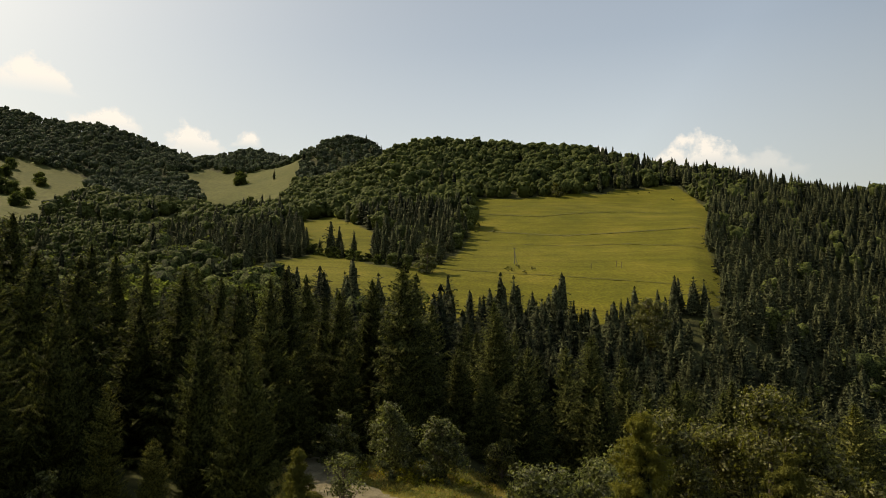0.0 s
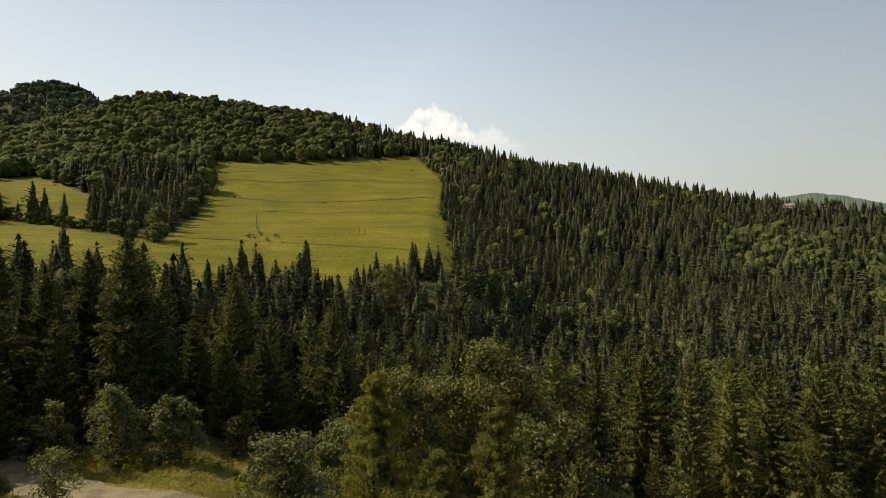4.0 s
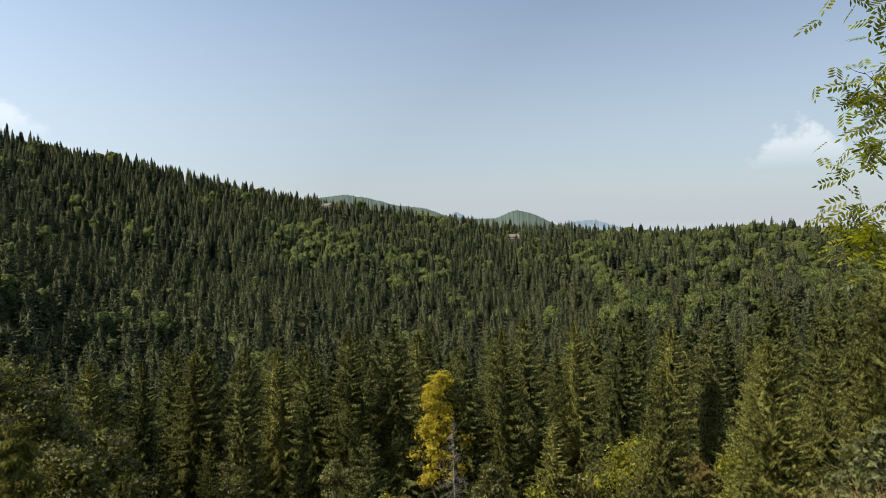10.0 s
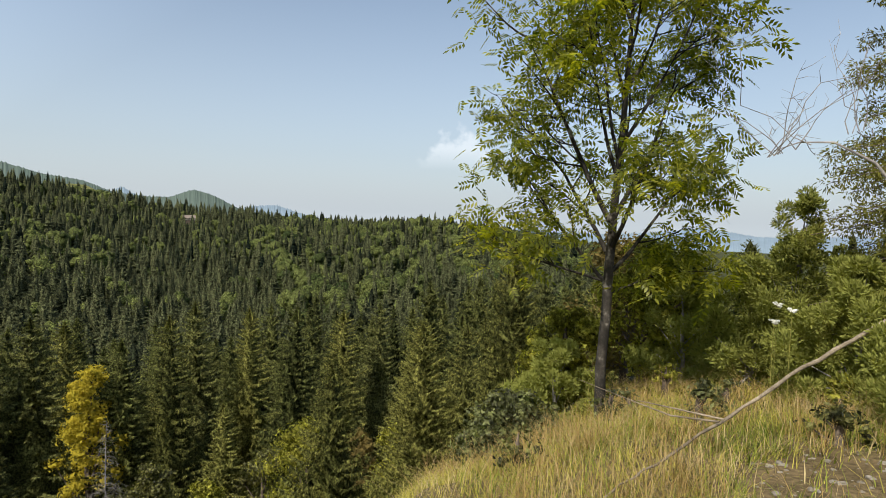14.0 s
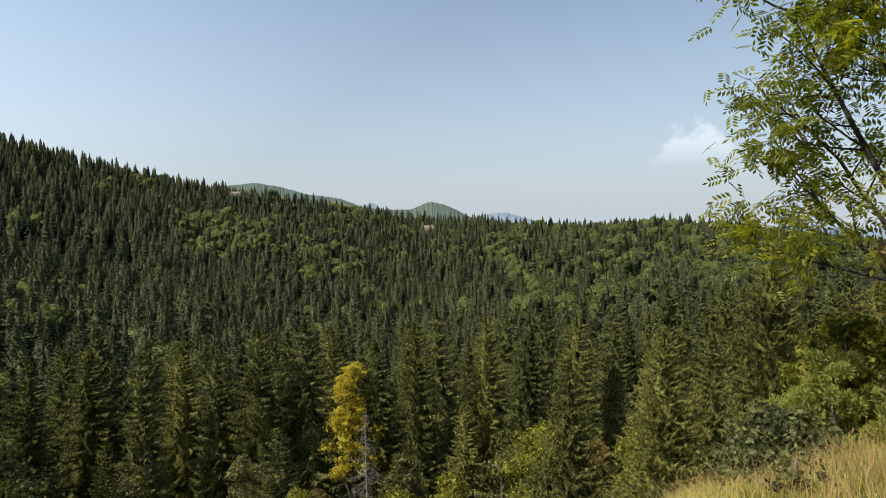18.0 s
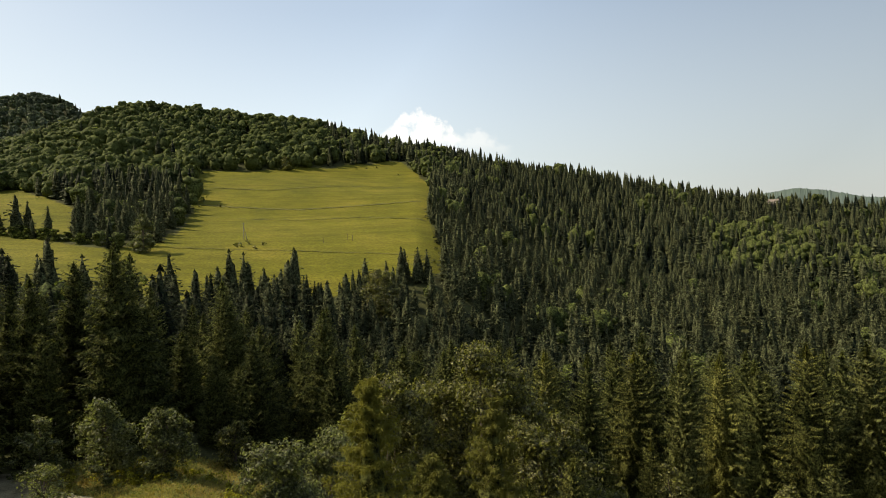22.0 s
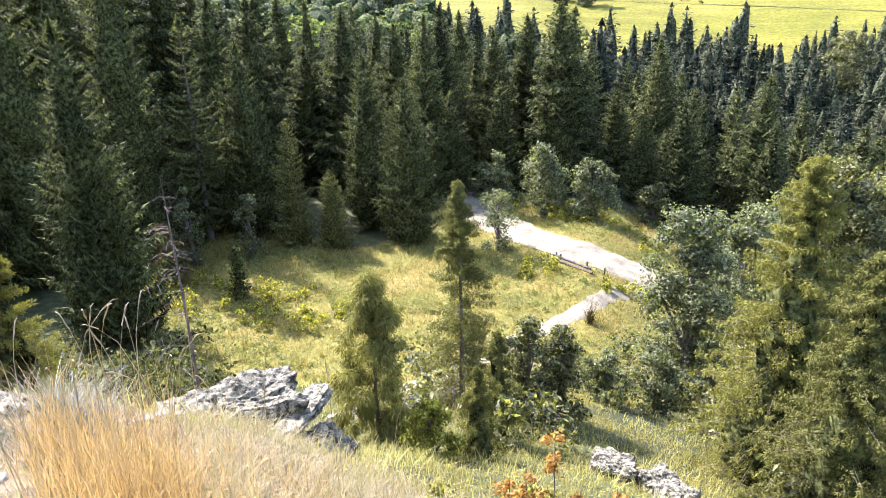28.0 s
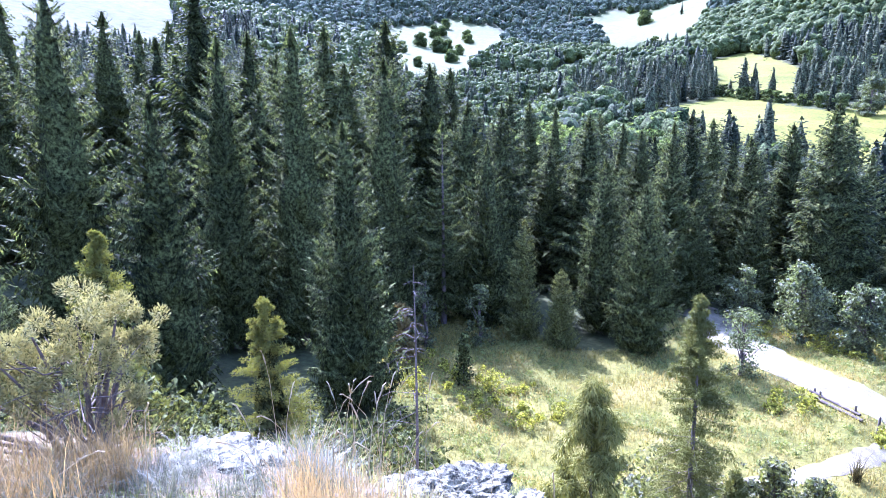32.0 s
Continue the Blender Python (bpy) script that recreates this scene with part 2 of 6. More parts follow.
def tube(points, radii, sides=6):
    """A tapered limb through points; quads."""
    pts = np.asarray(points, dtype=float)
    vs = []
    for i, p in enumerate(pts):
        d = pts[min(i + 1, len(pts) - 1)] - pts[max(i - 1, 0)]
        d /= np.linalg.norm(d) + 1e-9
        a = np.cross(d, (0.31, 0.17, 0.93) if abs(d[2]) < 0.9 else (1, 0, 0))
        a /= np.linalg.norm(a)
        b = np.cross(d, a)
        ang = np.arange(sides) * 2 * np.pi / sides
        vs.append(p + radii[i] * (np.cos(ang)[:, None] * a + np.sin(ang)[:, None] * b))
    v = np.concatenate(vs)
    f = [(i * sides + j, i * sides + (j + 1) % sides, (i + 1) * sides + (j + 1) % sides, (i + 1) * sides + j)
         for i in range(len(pts) - 1) for j in range(sides)]
    return v, np.array(f)


def bearing(az, r):
    """Plan position at a bearing (degrees right of straight ahead) and distance from where the camera turns."""
    a = radians(az)
    return r * math.sin(a), r * math.cos(a)


# ---- the lie of the land: heights along bearings, at growing distances ----
BEARINGS = (-120, -80, -60, -45, -30, -22, -10, 0, 12, 25, 40, 60, 80, 100, 130)
RINGS = {
    0.0: (16.4,) * 15,
    2.5: (16.5, 16.0, 15.9, 15.8, 15.6, 15.5, 15.4, 15.4, 15.4, 15.4, 15.5, 15.8, 16.3, 16.4, 16.5),
    6.0: (16.5, 15.4, 15.1, 14.2, 13.0, 12.4, 12.2, 12.0, 12.0, 12.2, 12.4, 13.0, 15.6, 16.2, 16.6),
    14.0: (15.5, 12.5, 10.0, 8.5, 7.6, 7.2, 7.0, 6.6, 6.0, 6.0, 6.0, 7.0, 12.2, 15.2, 16.2),
    30.0: (10, 5, 2, 1, 0.2, 0, 0, -1, -3, -3, -3, -2, 2, 9, 14),
    50.0: (6, 3, 1, 0, 0, 0, 0, -3, -8, -9, -9, -8, -5, 2, 10),
    90.0: (10, 6, 4, 2, 0, -2, -3, -7, -14, -17, -17, -16, -13, -6, 4),
    150.0: (16, 12, 8, 4, 1, -2, -4, -9, -20, -28, -29, -28, -24, -12, -4),
    240.0: (30, 26, 18, 12, 15, 14, 9, 9, 10, -26, -38, -42, -36, -22, -10),
    400.0: (60, 60, 50, 36, 40, 38, 42, 42, 40, -4, -20, -32, -22, -24, -12),
    600.0: (100, 110, 95, 70, 62, 80, 96, 96, 84, 46, 10, -12, 6, -20, -14),
    780.0: (150, 170, 140, 105, 92, 125, 184, 174, 137, 99, 51, 12, -2, -24, -16),
    1000.0: (220, 240, 215, 165, 150, 175, 170, 140, 100, 60, 30, 4, -8, -20, -20),
    1400.0: (330, 345, 342, 325, 264, 268, 190, 110, 80, 30, 10, -10, -20, -30, -30),
    2200.0: (250, 250, 250, 240, 180, 160, 120, 80, 40, 0, -20, -30, -40, -60, -60),
    4800.0: (150, 150, 150, 150, 100, 100, 80, 50, 20, -20, -60, -80, -90, -110, -110),
}
HILLS = (  # bearing, distance, rise, width across, width along
    (-17.6, 1120, 68, 92, 130), (-26.6, 1400, 22, 62, 150), (-37.0, 1400, 17, 75, 150),
)
_R = np.array(sorted(RINGS))
_H = np.array([RINGS[r] for r in sorted(RINGS)], dtype=float)
_B = np.array(BEARINGS, dtype=float)


def glide(t):
    return t * t * (3 - 2 * t)


def land(x, y):
    """Height of the ground at plan positions (arrays)."""
    x, y = np.asarray(x, dtype=float), np.asarray(y, dtype=float)
    r = np.hypot(x, y)
    az = np.degrees(np.arctan2(x, y))
    az = np.where(az < -120, np.where(az < -175, 130 + 0 * az, -120), az)
    behind = np.clip((np.abs(az) - 120) / 60, 0, 1)
    az = np.clip(az, -120, 130)
    i = np.clip(np.searchsorted(_R, r, side="right") - 1, 0, len(_R) - 2)
    u = np.clip((r - _R[i]) / (_R[i + 1] - _R[i]), 0, 1)
    j = np.clip(np.searchsorted(_B, az, side="right") - 1, 0, len(_B) - 2)
    w = np.clip((az - _B[j]) / (_B[j + 1] - _B[j]), 0, 1)
    w = 0.5 * w + 0.5 * glide(w)
    z = (_H[i, j] * (1 - w) + _H[i, j + 1] * w) * (1 - u) + (_H[i + 1, j] * (1 - w) + _H[i + 1, j + 1] * w) * u
    for b, d, rise, across, along in HILLS:
        a = radians(b)
        p, q = x * math.cos(a) - y * math.sin(a), x * math.sin(a) + y * math.cos(a) - d
        z = z + rise * np.exp(-(p / across) ** 2 - (q / along) ** 2)
    rough = np.clip(r / 400, 0, 1)
    z = z + rough * 2.2 * np.sin(x * 0.021 + 1.3 * np.sin(y * 0.013)) * np.sin(y * 0.017 + 0.6)
    soft = np.clip((r - 3) / 30, 0, 1)
    z = z + soft * 0.16 * np.sin(x * 0.61 + 0.4 * np.sin(y * 0.9)) * np.sin(y * 0.47 + 1.1)
    return z + 0 * behind


def height(x, y):
    return float(land(np.array([x]), np.array([y]))[0])


def inside(poly, x, y):
    """Which plan positions lie inside a polygon."""
    hit = np.zeros(np.shape(x), dtype=bool)
    n = len(poly)
    for k in range(n):
        (x0, y0), (x1, y1) = poly[k], poly[(k + 1) % n]
        if y0 == y1:
            continue
        cross = ((y0 > y) != (y1 > y)) & (x < (x1 - x0) * (y - y0) / (y1 - y0) + x0)
        hit ^= cross
    return hit

# ---- clearings in the forest, in plan ----
FIELD = [(-69, 582), (47, 623), (129, 686), (131, 555), (88, 381), (74, 287), (60, 240), (15, 215), (-23, 196), (-50, 192), (-82, 200),
         (-129, 217), (-142, 273), (-128, 336), (-103, 318), (-72, 290), (-53, 309), (-51, 372), (-55, 438)]
FIELD_LOBE = [(-200, 470), (-185, 520), (-99, 392), (-98, 322), (-137, 352)]
PASTURE_LEFT = [(-330, 325), (-440, 385), (-650, 528), (-700, 610), (-731, 757), (-646, 793), (-580, 720), (-506, 612), (-400, 440), (-368, 396)]
PASTURE_MID = [(-375, 660), (-479, 800), (-568, 930), (-640, 925), (-612, 1012), (-640, 1085), (-538, 1030), (-491, 1062), (-417, 1020), (-345, 820), (-270, 610)]
PASTURE_STRIP = [(-298, 430), (-360, 510), (-389, 588), (-398, 655), (-358, 590)]
CLEARING = [(-44, 42), (-35, 44.5), (-28, 42), (-25, 44), (-22, 48), (-26, 58), (-22, 62), (-19, 67), (-5, 66), (2, 52), (-1, 42), (-1, 33),
            (-2, 26), (-5, 18), (-11, 18), (-18, 22), (-25, 20), (-36, 28)]
FAR_MEADOW = [(1900, 1700), (2060, 1800), (2230, 1690), (2000, 1560)]
OPEN = (FIELD, FIELD_LOBE, PASTURE_LEFT, PASTURE_MID, PASTURE_STRIP, CLEARING)


def blur_inside(poly, x, y, wide):
    """0 to 1: how far inside a polygon, with a border about wide across."""
    s = np.zeros(np.shape(x))
    for k in range(8):
        a = k * math.pi / 4
        s += inside(poly, x + wide * math.cos(a), y + wide * math.sin(a))
    return s / 8


# ---- the ground: one sheet to the horizon ----


def ground_material():
    m, n, l = material("ground")
    b = n.new("ShaderNodeBsdfPrincipled")
    b.inputs["Roughness"].default_value, b.inputs["Specular IOR Level"].default_value = 0.95, 0.1
    pos = world_coords(n)

    def patchy(stops, scale, fine, spread):
        base = ramp_node(n, l, noise_node(n, l, scale, 5, 0.62, pos).outputs[0], stops)
        grain = ramp_node(n, l, noise_node(n, l, scale * fine, 4, 0.65, pos).outputs[0], [(0.3, (1 - spread,) * 3), (0.7, (1 + spread,) * 3)])
        return mix_node(n, l, 1.0, base.outputs[0], grain.outputs[0], "MULTIPLY")

    col = patchy([(0.3, (0.022, 0.024, 0.010)), (0.7, (0.070, 0.075, 0.024))], 0.12, 15, 0.4)
    wobble = noise_node(n, l, 0.35, 4, 0.6, pos)
    for key, stops, scale, fine, spread in (
        ("field", [(0.25, (0.076, 0.079, 0.006)), (0.5, (0.112, 0.107, 0.009)), (0.75, (0.158, 0.136, 0.017))], 0.035, 26, 0.4),
        ("pasture", [(0.3, (0.070, 0.078, 0.020)), (0.7, (0.112, 0.112, 0.036))], 0.012, 18, 0.3),
        ("clearing", [(0.3, (0.066, 0.072, 0.013)), (0.5, (0.122, 0.110, 0.022)), (0.72, (0.180, 0.140, 0.038))], 0.22, 14, 0.5),
        ("dry", [(0.3, (0.080, 0.060, 0.028)), (0.55, (0.145, 0.106, 0.054)), (0.8, (0.078, 0.072, 0.026))], 1.3, 14, 0.5),
    ):
        at = n.new("ShaderNodeAttribute")
        at.attribute_name = key
        s = n.new("ShaderNodeMath")
        s.operation = "MULTIPLY_ADD"
        l.new(wobble.outputs[0], s.inputs[0])
        s.inputs[1].default_value = 0.8
        l.new(at.outputs["Fac"], s.inputs[2])
        edge = ramp_node(n, l, s.outputs[0], [(0.82, (0, 0, 0)), (0.98, (1, 1, 1))])
        fill = patchy(stops, scale, fine, spread)
        if key == "field":
            # faint lines left by mowing along the slope
            lay = n.new("ShaderNodeVectorMath")
            lay.operation = "MULTIPLY"
            l.new(pos, lay.inputs[0])
            lay.inputs[1].default_value = (0.02, 0.16, 0.05)
            lines = ramp_node(n, l, noise_node(n, l, 1.0, 5, 0.65, lay.outputs[0]).outputs[0], [(0.35, (0.82,) * 3), (0.5, (1.0,) * 3), (0.68, (1.13,) * 3)])
            fill = mix_node(n, l, 1.0, fill, lines.outputs[0], "MULTIPLY")
        col = mix_node(n, l, edge.outputs[0], col, fill)
    l.new(col, b.inputs["Base Color"])
    bp = n.new("ShaderNodeBump")
    bp.inputs["Strength"].default_value, bp.inputs["Distance"].default_value = 0.6, 0.12
    l.new(noise_node(n, l, 5.0, 5, 0.7, pos).outputs[0], bp.inputs["Height"])
    l.new(bp.outputs[0], b.inputs["Normal"])
    o = n.new("ShaderNodeOutputMaterial")
    l.new(b.outputs[0], o.inputs[0])
    return m


def build_ground():
    az = np.concatenate([np.arange(-125, 135, 0.5), np.arange(135, 235, 4.0)])
    r = np.concatenate([[0.4, 0.9], np.exp(np.linspace(math.log(1.5), math.log(4700), 150))])
    A, Rr = np.meshgrid(np.radians(az), r)
    x, y = Rr * np.sin(A), Rr * np.cos(A)
    z = land(x, y)
    n, k = len(r), len(az)
    idx = np.arange(n * k).reshape(n, k)
    nxt = np.roll(idx, -1, axis=1)
    quads = np.stack([idx[:-1], nxt[:-1], nxt[1:], idx[1:]], -1).reshape(-1, 4)
    v = np.stack([x, y, z], -1).reshape(-1, 3)
    v = np.concatenate([v, [[0, 0, 16.4]]])
    me_faces = quads
    ob = part("ground", v, me_faces, ground_material(), smooth=True)
    # close the small hole underfoot
    bm = bmesh.new()
    bm.from_mesh(ob.data)
    bm.verts.ensure_lookup_table()
    c = bm.verts[len(v) - 1]
    for j in range(k):
        bm.faces.new((bm.verts[j], c, bm.verts[(j + 1) % k]))
    bm.normal_update()
    bm.to_mesh(ob.data)
    bm.free()
    X, Y = v[:, 0], v[:, 1]
    rr = np.hypot(X, Y)
    masks = {
        "field": np.maximum(blur_inside(FIELD, X, Y, 5), blur_inside(FIELD_LOBE, X, Y, 5)),
        "pasture": np.maximum.reduce([blur_inside(p, X, Y, 14) for p in (PASTURE_LEFT, PASTURE_MID, PASTURE_STRIP, FAR_MEADOW)]),
        "clearing": blur_inside(CLEARING, X, Y, 1.2),
        "dry": np.clip((15 - rr) / 5, 0, 1) * (1 - 0.75 * np.clip((rr - 4.5) / 2, 0, 1) * ((X > -0.9 * Y) & (X < 2 * Y))),
    }
    for key, value in masks.items():
        ob.data.attributes.new(key, "FLOAT", "POINT").data.foreach_set("value", value.astype(np.float32))
    return tagged(ob, "rolling hill ground with hay meadow, pasture and forest floor", "ground", kind="structure")


build_ground()

# ---- trees ----
rng = np.random.default_rng(7)


def spruce_crown(seed, tall, wide, levels, around, pairs, droop=0.3, start=0.06, sparse=0.0, size=1.0, core=0.5, fine=0.85, curl=0.2, hangs=1.0):
    """Whorls of drooping boughs with upturned tips, each with slim hanging twigs on both sides; triangles."""
    g = np.random.default_rng(seed)
    V, F, n = [], [], 0
    swell = g.uniform(0, 6.28, 3)
    for i in range(levels):
        u = 1 - (1 - (i + g.uniform(0, 0.9)) / levels) ** 1.2
        zc = tall * (start + (1 - start) * u)
        reach = wide * ((1 - u) ** 0.60) * (1 + 0.09 * math.sin(7 * u + swell[0]) + 0.06 * math.sin(17 * u + swell[1])) + 0.004 * tall
        if u < 0.12:
            reach *= 0.75 + 2 * u
        k = max(4, int(round(around * (0.5 + 0.5 * (1 - u)))))
        for j in range(k):
            if g.random() < sparse:
                continue
            a = 2 * math.pi * (j + g.uniform(-0.45, 0.45)) / k + i * 1.1
            L = reach * g.uniform(0.68, 1.10) * (1 + 0.10 * math.sin(a + swell[2]))
            out = np.array([math.cos(a), math.sin(a), 0])
            side = np.array([-math.sin(a), math.cos(a), 0])
            lift = (0.40 * u ** 2 - droop * (1 - u)) * g.uniform(0.7, 1.3)
            m = pairs if L > 0.4 * wide else max(2, int(pairs * 0.55))
            s = (np.arange(m) + 0.7) / m
            mid = np.array([0, 0, zc]) + np.outer(L * s, out)
            mid[:, 2] += L * (lift * s - 0.20 * np.sin(np.pi * s) * (1 - u) + curl * s ** 3)
            w = L * (0.32 * (1 - 0.55 * s) + 0.09) * size
            b = L / m * fine
            for sg in (-1, 1):
                ww = w * g.uniform(0.5, 1.3, m)
                hang = np.stack([0 * ww, 0 * ww, -ww * g.uniform(0.15, 0.85, m) * hangs], 1)
                tip = mid + ww[:, None] * (sg * side * 0.85 + out * g.uniform(0.2, 0.8)) + hang
                p0, p1 = mid - out * b, mid + out * b
                p0 = p0 + np.array([0, 0, 0.25 * b])
                V.append(np.stack([p0, tip, p1], 1).reshape(-1, 3))
                F.append(np.arange(m * 3).reshape(m, 3) + n)
                n += m * 3
            endp = mid[-1] + out * L * 0.16 + np.array([0, 0, 0.05 * L])
            V.append(np.stack([mid[-1] - side * 0.05 * L, endp, mid[-1] + side * 0.05 * L]))
            F.append(np.array([[n, n + 1, n + 2]]))
            n += 3
    if core:
        cv, cf = ragged_cone(seed + 3, max(6, levels // 3), 9, 0.75)
        cv = cv * np.array([core * wide / 0.165, core * wide / 0.165, tall * 0.95])
        V.append(cv)
        F.append(cf + n)
        n += len(cv)
    top = np.array([0, 0, tall])
    for j in range(5):
        a = j * math.pi / 2.5
        o = np.array([math.cos(a), math.sin(a), 0]) * 0.012 * tall
        V.append(np.stack([top, top - [0, 0, 0.07 * tall] + o * 2.4, top - [0, 0, 0.06 * tall] - o * 1.2]))
        F.append(np.array([[n, n + 1, n + 2]]))
        n += 3
    return np.concatenate(V), np.concatenate(F)


def plate_spruce(seed, levels, around, wide=0.16):
    """A spruce one high for the far slopes: tiers of drooping bough plates round a slim frayed body; triangles."""
    g = np.random.default_rng(seed)
    V, F, n = [], [], 0
    for i in range(levels):
        u = 1 - (1 - (i + g.uniform(0.1, 0.9)) / levels) ** 1.25
        reach = wide * (1 - u) ** 0.6 + 0.006
        for j in range(around):
            a = 2 * math.pi * (j + g.uniform(-0.4, 0.4)) / around + i * 1.3
            L = reach * g.uniform(0.75, 1.15)
            o, sd = np.array([math.cos(a), math.sin(a), 0]), np.array([-math.sin(a), math.cos(a), 0])
            z = 0.05 + 0.95 * u
            mid = o * L * 0.6 + [0, 0, z - 0.30 * L]
            V.append(np.stack([[0, 0, z + 0.25 * L], mid - sd * L * 0.5 - [0, 0, 0.35 * L], o * L + [0, 0, z - L * g.uniform(0.35, 0.8)], mid + sd * L * 0.5 - [0, 0, 0.35 * L]]))
            F.append(np.array([[n, n + 1, n + 2], [n, n + 2, n + 3]]))
            n += 4
    cv, cf = ragged_cone(seed + 5, 4, 5, 0.7)
    V.append(cv * np.array([0.62 * wide / 0.165, 0.62 * wide / 0.165, 1.0]))
    F.append(cf + n)
    return np.concatenate(V), np.concatenate(F)


def trunk_mesh(tall, base, lean=0.0, sides=7, flare=1.35):
    s = np.linspace(0, 1, 7)
    pts = np.stack([lean * tall * s ** 2, 0.3 * lean * tall * np.sin(3 * s), tall * s - 0.4 * (s == 0)], 1)
    rad = base * (1 - 0.93 * s)
    rad[0] *= flare
    return tube(pts, rad, sides)


def spruce(name, seed, tall, wide, levels, around, pairs, needles, label, group="", **kw):
    ob = new(name)
    tagged(ob, label, "spruce tree", group)
    v, f = trunk_mesh(tall * 0.98, 0.011 * tall + 0.03)
    part("trunk", v, f, BARK, ob)
    v, f = spruce_crown(seed, tall, wide, levels, around, pairs, **kw)
    part("crown", v, f, needles, ob)
    return ob


def lumps(seed, tall, wide, count, low=0.28, grain=0.5):
    """Centres and radii of the leafy masses of a broad crown."""
    g = np.random.default_rng(seed)
    out = []
    for _ in range(count):
        u = g.uniform(0, 1) ** 1.1
        a = g.uniform(0, 2 * math.pi)
        belly = math.sin(math.pi * (0.38 + 0.55 * u)) ** 0.8
        rad = wide * belly * g.uniform(0.12, 0.92)
        out.append((rad * math.cos(a), rad * math.sin(a), tall * (low + (0.92 - low) * u), wide * g.uniform(0.5, 1.0) * grain * (0.6 + 0.4 * belly)))
    return np.array(out)


def leaf_cloud(seed, masses, count, size, flat=0.75):
    """Leaf sprays as bent quads (two triangles) spread over the outside of the masses."""
    g = np.random.default_rng(seed)
    k = g.integers(0, len(masses), count)
    d = g.normal(size=(count, 3))
    d[:, 2] += 0.25
    d /= np.linalg.norm(d, axis=1)[:, None]
    shell = g.uniform(0.35, 1.32, count)[:, None]
    c = masses[k, :3] + d * masses[k, 3:4] * shell * np.array([1, 1, flat])
    nrm = d + g.normal(size=(count, 3)) * 0.55
    nrm /= np.linalg.norm(nrm, axis=1)[:, None]
    t = np.cross(nrm, g.normal(size=(count, 3)))
    t /= np.linalg.norm(t, axis=1)[:, None]
    b = np.cross(nrm, t)
    s = size * g.uniform(0.6, 1.4, count)[:, None]
    p0, p2 = c - t * s, c + t * s
    p1, p3 = c + b * s * 0.55 + nrm * s * 0.2, c - b * s * 0.55 + nrm * s * 0.2
    v = np.stack([p0, p1, p2, p3], 1).reshape(-1, 3)
    i = np.arange(count)[:, None] * 4
    f = np.concatenate([i + [0, 1, 2], i + [0, 2, 3]])
    return v, f


def leaf_core(masses, much=0.36):
    """The shaded inside of a leafy crown: a rough lump in each mass."""
    bm = bmesh.new()
    for k, (x, y, z, r) in enumerate(masses):
        bmesh.ops.create_icosphere(bm, subdivisions=1, radius=r * much, matrix=Matrix.Translation((x, y, z)) @ Matrix.Diagonal((1, 1, 0.8, 1)))
    g = np.random.default_rng(len(masses))
    v = np.array([q.co[:] for q in bm.verts])
    f = np.array([[q.index for q in t.verts] for t in bm.faces]) if bm.faces else None
    bm.free()
    return v + g.normal(size=v.shape) * masses[:, 3].mean() * 0.10, f


def limbs(seed, masses, tall, base, count):
    g = np.random.default_rng(seed)
    pieces = [tube([(0, 0, -0.3), (0.02 * tall, 0, 0.25 * tall), (0, 0.02 * tall, 0.55 * tall), (0.02 * tall, 0, 0.86 * tall)],
                   [base * 1.3, base, base * 0.7, base * 0.15], 7)]
    for k in g.permutation(len(masses))[:count]:
        x, y, z, _ = masses[k]
        z0 = max(0.16 * tall, z - 0.28 * tall)
        pieces.append(tube([(0, 0, z0), (0.45 * x, 0.45 * y, 0.45 * z0 + 0.55 * z - 0.02 * tall), (x, y, z)], [base * 0.45, base * 0.3, base * 0.08], 5))
    return join(pieces)


def broad_tree(name, seed, tall, wide, count, size, leaves, label, group="", masses=16, low=0.28, bark=BARK, category="tree", twigs=9, core=True):
    ob = new(name)
    tagged(ob, label, category, group)
    ms = lumps(seed, tall, wide, masses, low, 0.5 if masses < 20 else 0.36)
    v, f = limbs(seed + 1, ms, tall, 0.014 * tall + 0.04, twigs)
    if category == "plant":
        tagged(part("stem", v, f, bark, ob), kind="stuff")
    else:
        part("trunk", v, f, bark, ob)
    pieces = [leaf_cloud(seed + 2, ms, count, size)]
    if core:
        pieces.append(leaf_core(ms))
    v, f = join(pieces)
    part("crown", v, f, leaves, ob)
    return ob


def ragged_cone(seed, rings, sides, taper=0.85):
    """The dense body of a spruce, one high: an uneven cone with a frayed outline; triangles."""
    g = np.random.default_rng(seed)
    V, F = [], []
    for i in range(rings):
        u = i / rings
        a = (np.arange(sides) + 0.5 * (i % 2)) * 2 * math.pi / sides + g.normal(0, 0.12, sides)
        q = (0.165 * (1 - u) ** taper + 0.006) * g.uniform(0.6, 1.35, sides) * (0.8 if i == 0 else 1.0)
        V.append(np.stack([np.cos(a) * q, np.sin(a) * q, 0.05 + 0.95 * u + g.normal(0, 0.35 / rings, sides)], 1))
    V.append(np.array([[0, 0, 1.02]]))
    j = np.arange(sides)
    k = (j + 1) % sides
    for i in range(rings - 1):
        o = i * sides
        F += [np.stack([o + j, o + k, o + sides + j], 1), np.stack([o + k, o + sides + k, o + sides + j], 1)]
    o = (rings - 1) * sides
    F.append(np.stack([o + j, o + k, 0 * j + rings * sides], 1))
    return np.concatenate(V), np.concatenate(F)


def ragged(mesh, seed, much=0.022):
    """Shakes a tree's vertices, so that its tiers don't lie level."""
    v, f = mesh
    g = np.random.default_rng(seed)
    return v + g.normal(size=v.shape) * np.array([much, much, much * 1.3]), f


